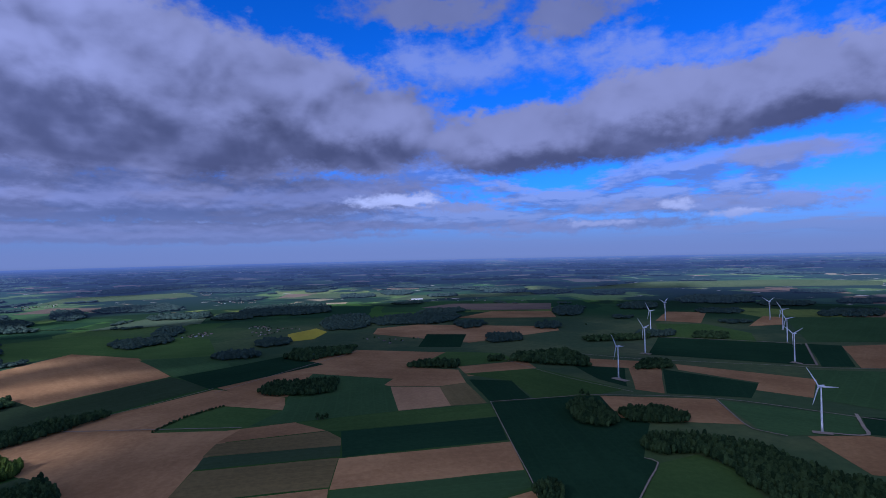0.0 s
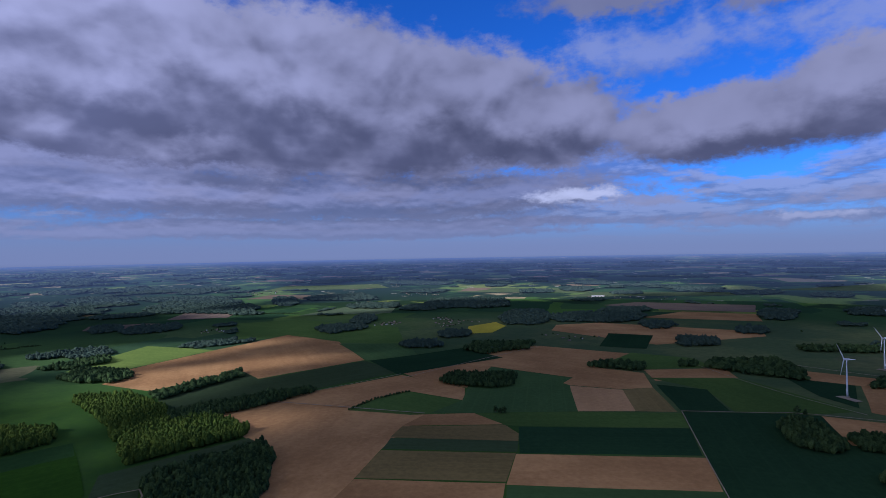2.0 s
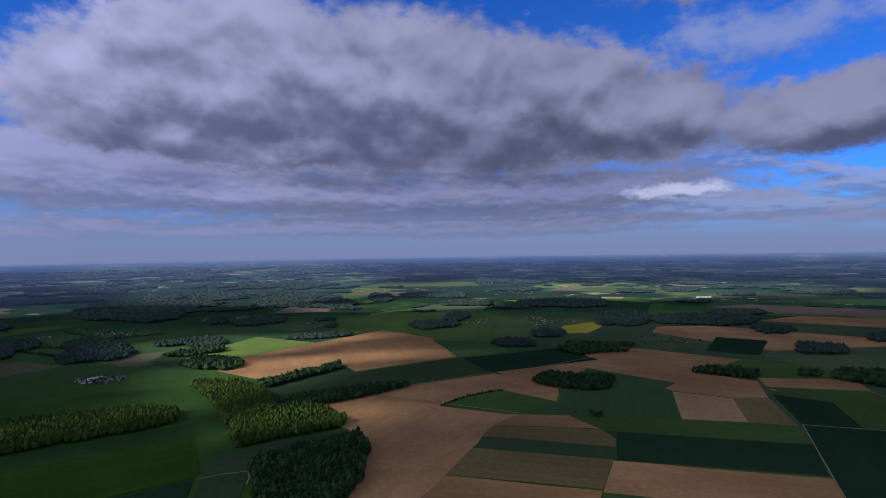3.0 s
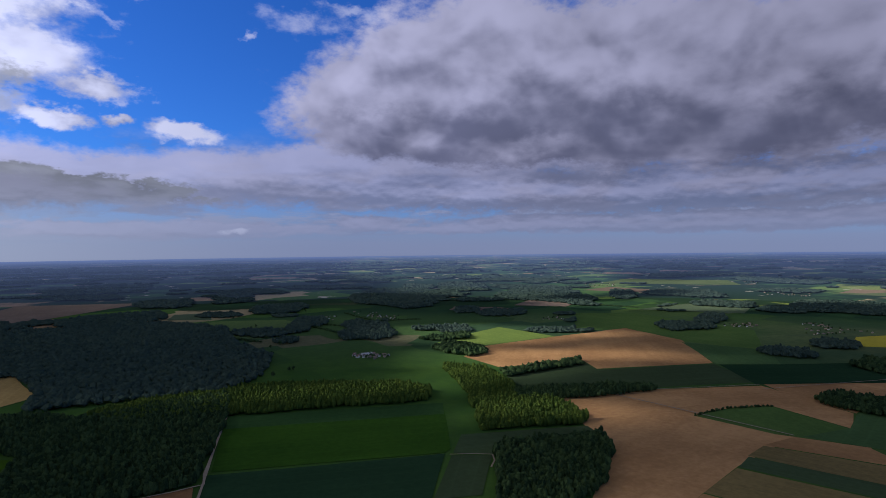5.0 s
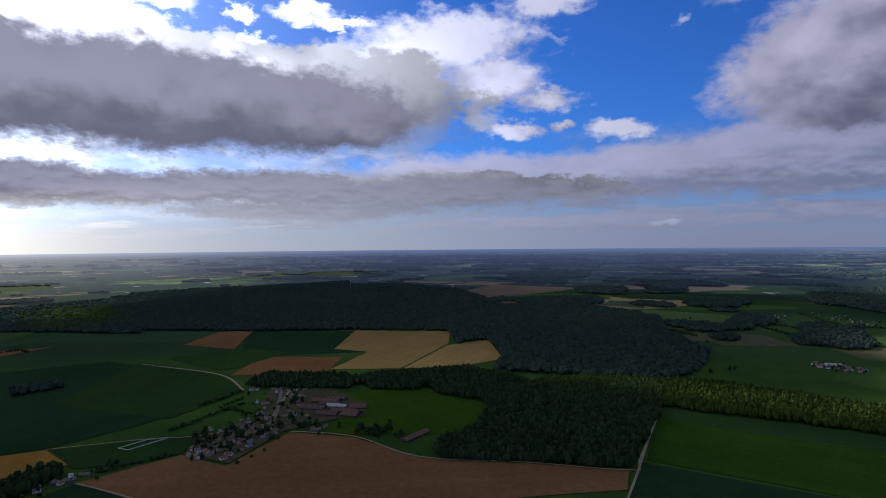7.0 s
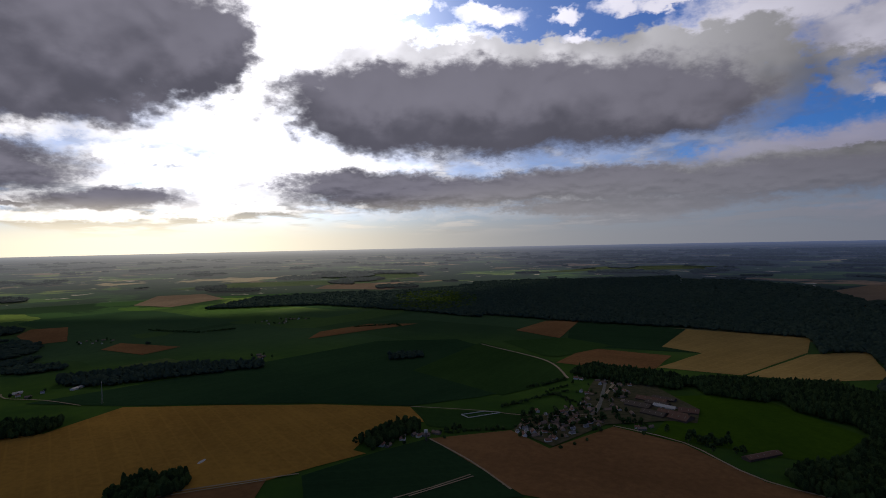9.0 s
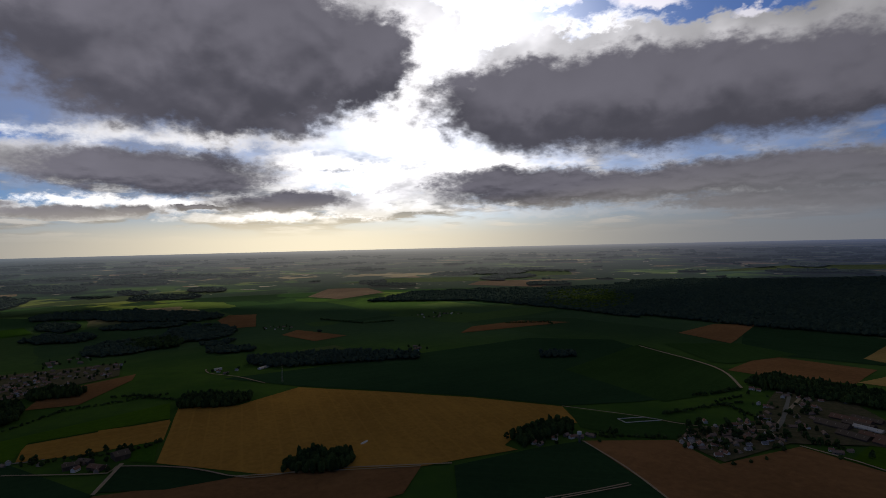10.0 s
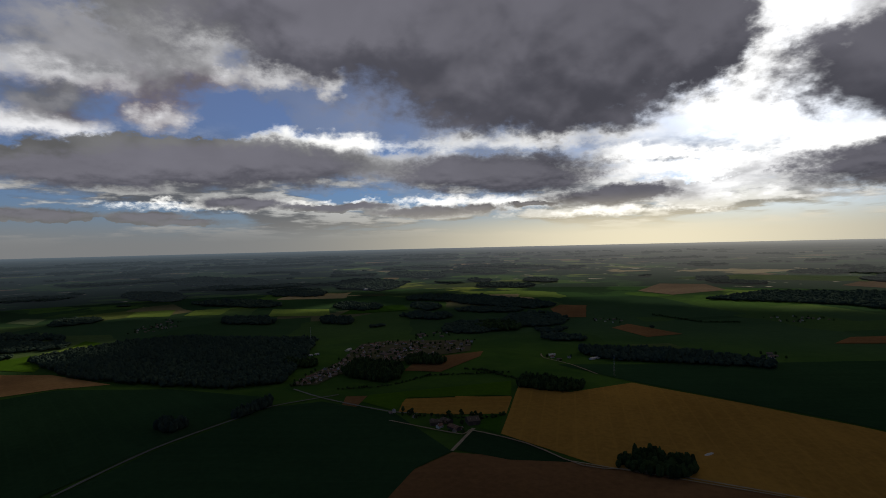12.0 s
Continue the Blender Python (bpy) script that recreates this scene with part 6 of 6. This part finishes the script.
hamlet(42, [(-735, -361), (-781, -381), (-855, -355), (-897, -329), (-841, -279), (-720, -302)])
hamlet(24, [(-869, -344), (-1009, -365), (-1110, -383), (-1168, -333), (-1093, -292), (-915, -279)])
hamlet(50, [(152, -1051), (137, -1116), (89, -1230), (37, -1192), (78, -1135), (111, -1057)])
hamlet(68, [(106, -1215), (58, -1454), (-14, -1490), (-54, -1234), (-23, -1210), (24, -1179)])
hamlet(54, [(-15, -1481), (-232, -1455), (-210, -1325), (-86, -1279), (-35, -1238)])
hamlet(12, [(-93, -1608), (-197, -1672), (-187, -1548), (-99, -1537)])
hamlet(22, [(-221, -1751), (-309, -1864), (-395, -1802), (-301, -1672)])
hamlet(26, [(810, -1811), (861, -1998), (841, -2158), (728, -1940), (767, -1813)])
hamlet(24, [(-15, -1355), (-49, -1516), (-130, -1479), (-68, -1255), (-21, -1202)])
hamlet(9, [(-1516, 1669), (-1562, 1754), (-1507, 1812), (-1437, 1728)])
hamlet(16, [(-953, 1995), (-973, 2082), (-906, 2154), (-863, 2050)])
hamlet(14, [(-753, 2131), (-698, 2271), (-623, 2124), (-679, 2009)])
hamlet(30, [(-2667, 3204), (-2857, 3570), (-2628, 3769), (-2402, 3444)])
hamlet(8, [(-1421, 3425), (-1552, 3785), (-1403, 3733), (-1323, 3519)])
hamlet(8, [(-1948, 4363), (-2075, 4748), (-1963, 4738), (-1860, 4440)])
hamlet(10, [(-2257, 1170), (-2324, 1263), (-1959, 1278), (-1882, 1201)])
hamlet(14, [(-1445, 3573), (-1562, 3964), (-1172, 3632), (-1215, 3439)])
hamlet(16, [(-246, 3401), (-205, 3604), (299, 3471), (248, 3278)])
hamlet(10, [(529, 2670), (581, 2857), (637, 2785), (601, 2629)])
hamlet(14, [(-504, 2177), (-686, 2189), (-750, 2318), (-842, 2246)])
hamlet(16, [(-1186, -1681), (-1300, -1738), (-1392, -1611), (-1340, -1547), (-1206, -1604)])
hamlet(8, [(-662, -1791), (-723, -1820), (-761, -1734), (-715, -1706)])
hamlet(6, [(-800, -1131), (-863, -1190), (-882, -1167), (-822, -1103)])
hamlet(6, [(-1332, 704), (-1362, 742), (-1293, 839), (-1259, 803)])
hamlet(8, [(-3031, -1477), (-3187, -1496), (-3166, -1384), (-2973, -1311)])
hamlet(8, [(-2081, 960), (-2215, 1044), (-2182, 1124), (-2052, 1035)])
hamlet(20, [(-2128, 1238), (-2210, 1324), (-1990, 1308), (-1904, 1233)])
hamlet(8, [(-1321, 729), (-1342, 752), (-1280, 785), (-1248, 766)])
shed((-952, -287), (-947, -247), 20, 3.6, 'dark')
shed((-992, -283), (-988, -234), 18, 3.6, 'red')
shed((-922, -252), (-916, -216), 18, 3.6, 'dark')
shed((-922, -209), (-915, -181), 26, 4, 'red')
shed((-956, -208), (-961, -180), 20, 3.6, 'red')
shed((-967, -248), (-962, -214), 12, 3, 'white')
shed((-975, -262), (-969, -226), 16, 4, 'dark')
shed((-938, -232), (-931, -188), 14, 4, 'red')
shed((-1008, -262), (-1004, -226), 14, 3.6, 'dark')
shed((-803, -92), (-847, -64), 12, 3, 'red')
shed((-94, -789), (-111, -790), 12, 5, 'dark')
shed((-147, -787), (-164, -790), 20, 6, 'dark')
shed((-122, -773), (-133, -757), 11, 4, 'red')
shed((-113, -805), (-124, -790), 9, 4, 'dark')
shed((-326, -595), (-334, -593), 8, 3, 'white')
shed((173, -1333), (167, -1339), 7, 3, 'white')
shed((160, -1344), (154, -1350), 7, 3, 'white')
shed((90, -1381), (82, -1403), 8, 3, 'white')
shed((196, -3333), (140, -3356), 26, 6, 'white')
shed((-77, -2044), (-112, -2037), 9, 3.5, 'white')
shed((-205, 3473), (-135, 3498), 14, 5, 'white')
shed((-384, -1239), (-399, -1241), 7, 3, 'white')
shed((-1329, 763), (-1325, 792), 10, 4, 'white')
shed((-461, -1180), (-485, -1194), 8, 3, 'white')
lone_trees([(-218, 971), (270, 1100), (279, 1090), (-212, 977), (-227, 975), (543, 2123)])
lone_trees([(-830, -149), (-823, -139), (-812, -130), (-834, -146), (-841, -160), (-829, -163), (-881, -125), (-792, -387), (-815, -387), (-794, -359), (-799, -345), (-829, -352), (-818, -338), (-797, -311), (-809, -300), (-825, -297), (-846, -285)])
lone_trees([(-868, -271), (-855, -258), (-853, -249), (-861, -244), (-886, -283), (-857, -233), (-851, -196), (-959, -325), (-977, -311), (-988, -300), (-1025, -414), (-910, -372), (-771, -372), (-782, -362), (-757, -332), (-754, -317), (-796, -323)])
lone_trees([(-64, -833), (-68, -838), (-157, -812), (-163, -814), (-169, -805), (-142, -820), (-124, -817)])
lone_trees([(-574, -520), (-600, -516), (-611, -517), (-669, -501), (-674, -501), (-655, -504), (-702, -440), (-689, -440), (-678, -446)])
lone_trees([(-839, -125), (-837, -131), (-843, -119), (-821, -105), (-851, -141), (-824, -98)])
lone_trees([(-841, -153), (-849, -139), (-834, -128), (-829, -140), (-852, -167)])
lone_trees([(-2082, 738), (-2500, 1116), (-1762, 661), (-1924, 781), (-2387, 975), (-2617, 803), (-1497, 549), (-1605, 616), (-1664, 567), (-1634, 656), (-2619, 901), (-2402, 753), (-1624, 520), (-1572, 479), (-2564, 1133), (-1939, 655), (-2431, 1090), (-2495, 950), (-1508, 576), (-1500, 547), (-2055, 711), (-2544, 991)])
lone_trees([(-1996, 834), (-1265, 534), (-1539, 571), (-2032, 854), (-1235, 484), (-2090, 951), (-1271, 547), (-1496, 580)])
hedge(5, 4, [(-490, 919), (-482, 964), (-472, 1006), (-432, 1073)])
hedge(6, 5, [(-945, -472), (-994, -452), (-1056, -439)])
hedge(5, 4, [(62, -1008), (-29, -1018), (-105, -1090), (-269, -1088)])
hedge(6, 5, [(-65, -833), (-128, -816), (-173, -804), (-213, -818)])
hedge(6, 5, [(-666, -459), (-689, -431), (-737, -387)])
hedge(6, 6, [(-1990, 939), (-1802, 1030), (-1657, 1083)])
hedge(6, 6, [(-2574, 2438), (-2107, 2341), (-1724, 2285), (-1499, 2325)])
hedge(6, 6, [(-2254, 1197), (-1925, 1155), (-1840, 1329)])
hedge(7, 7, [(-2091, 897), (-1674, 901), (-1702, 1102)])
hedge(7, 7, [(-2384, 273), (-2160, 471), (-1714, 628)])
hedge(6, 6, [(-903, -1848), (-970, -1653), (-1077, -1617)])
hedge(6, 6, [(-1311, -1305), (-1419, -1226), (-1392, -1177)])
hedge(6, 5, [(-181, -1129), (-223, -1105), (-269, -1030)])
hedge(6, 5, [(-823, -444), (-895, -424), (-972, -397)])
hedge(5, 4, [(-900, -324), (-946, -429), (-1008, -414)])
walled_garden([(-754, -475), (-748, -457), (-797, -430), (-789, -455)])
water_tower(-637, -449)
tarpaulin_mound(-421, -633)
mast(-456, -1027, 40)
mast(200, -1515, 45)
mast(-3458, -848, 55)


def distant_houses():
    """All the houses of the farther villages in one mesh."""
    V, F, M = [], [], []
    for m, k in far_homes:
        w, r, length, depth, eaves, _ = KINDS[k]
        ridge = eaves + depth * 0.38
        for bm, mat in ((gable(length, depth, eaves, ridge), w), (saddle(length, depth, eaves, ridge), 3 + r)):
            base = len(V)
            V += [m @ v.co for v in bm.verts]
            bm.verts.index_update()
            for f in bm.faces:
                F.append([base + v.index for v in f.verts])
                M.append(mat)
            bm.free()
    ob = mesh_object("distant_houses", V, F, WALLS[0])
    for mat in WALLS[1:] + ROOFS:
        ob.data.materials.append(mat)
    ob.data.polygons.foreach_set("material_index", M)
    tagged(ob, "pale houses of far villages among trees", "houses", kind="stuff")


distant_houses()
garden = np.random.default_rng(5)
crowns("garden_trees", tree_spots, 4.0 + 4.5 * garden.random(len(tree_spots)), 2.6, 2, LEAVES["near"], "dark green garden trees between village houses", garden, "trees")
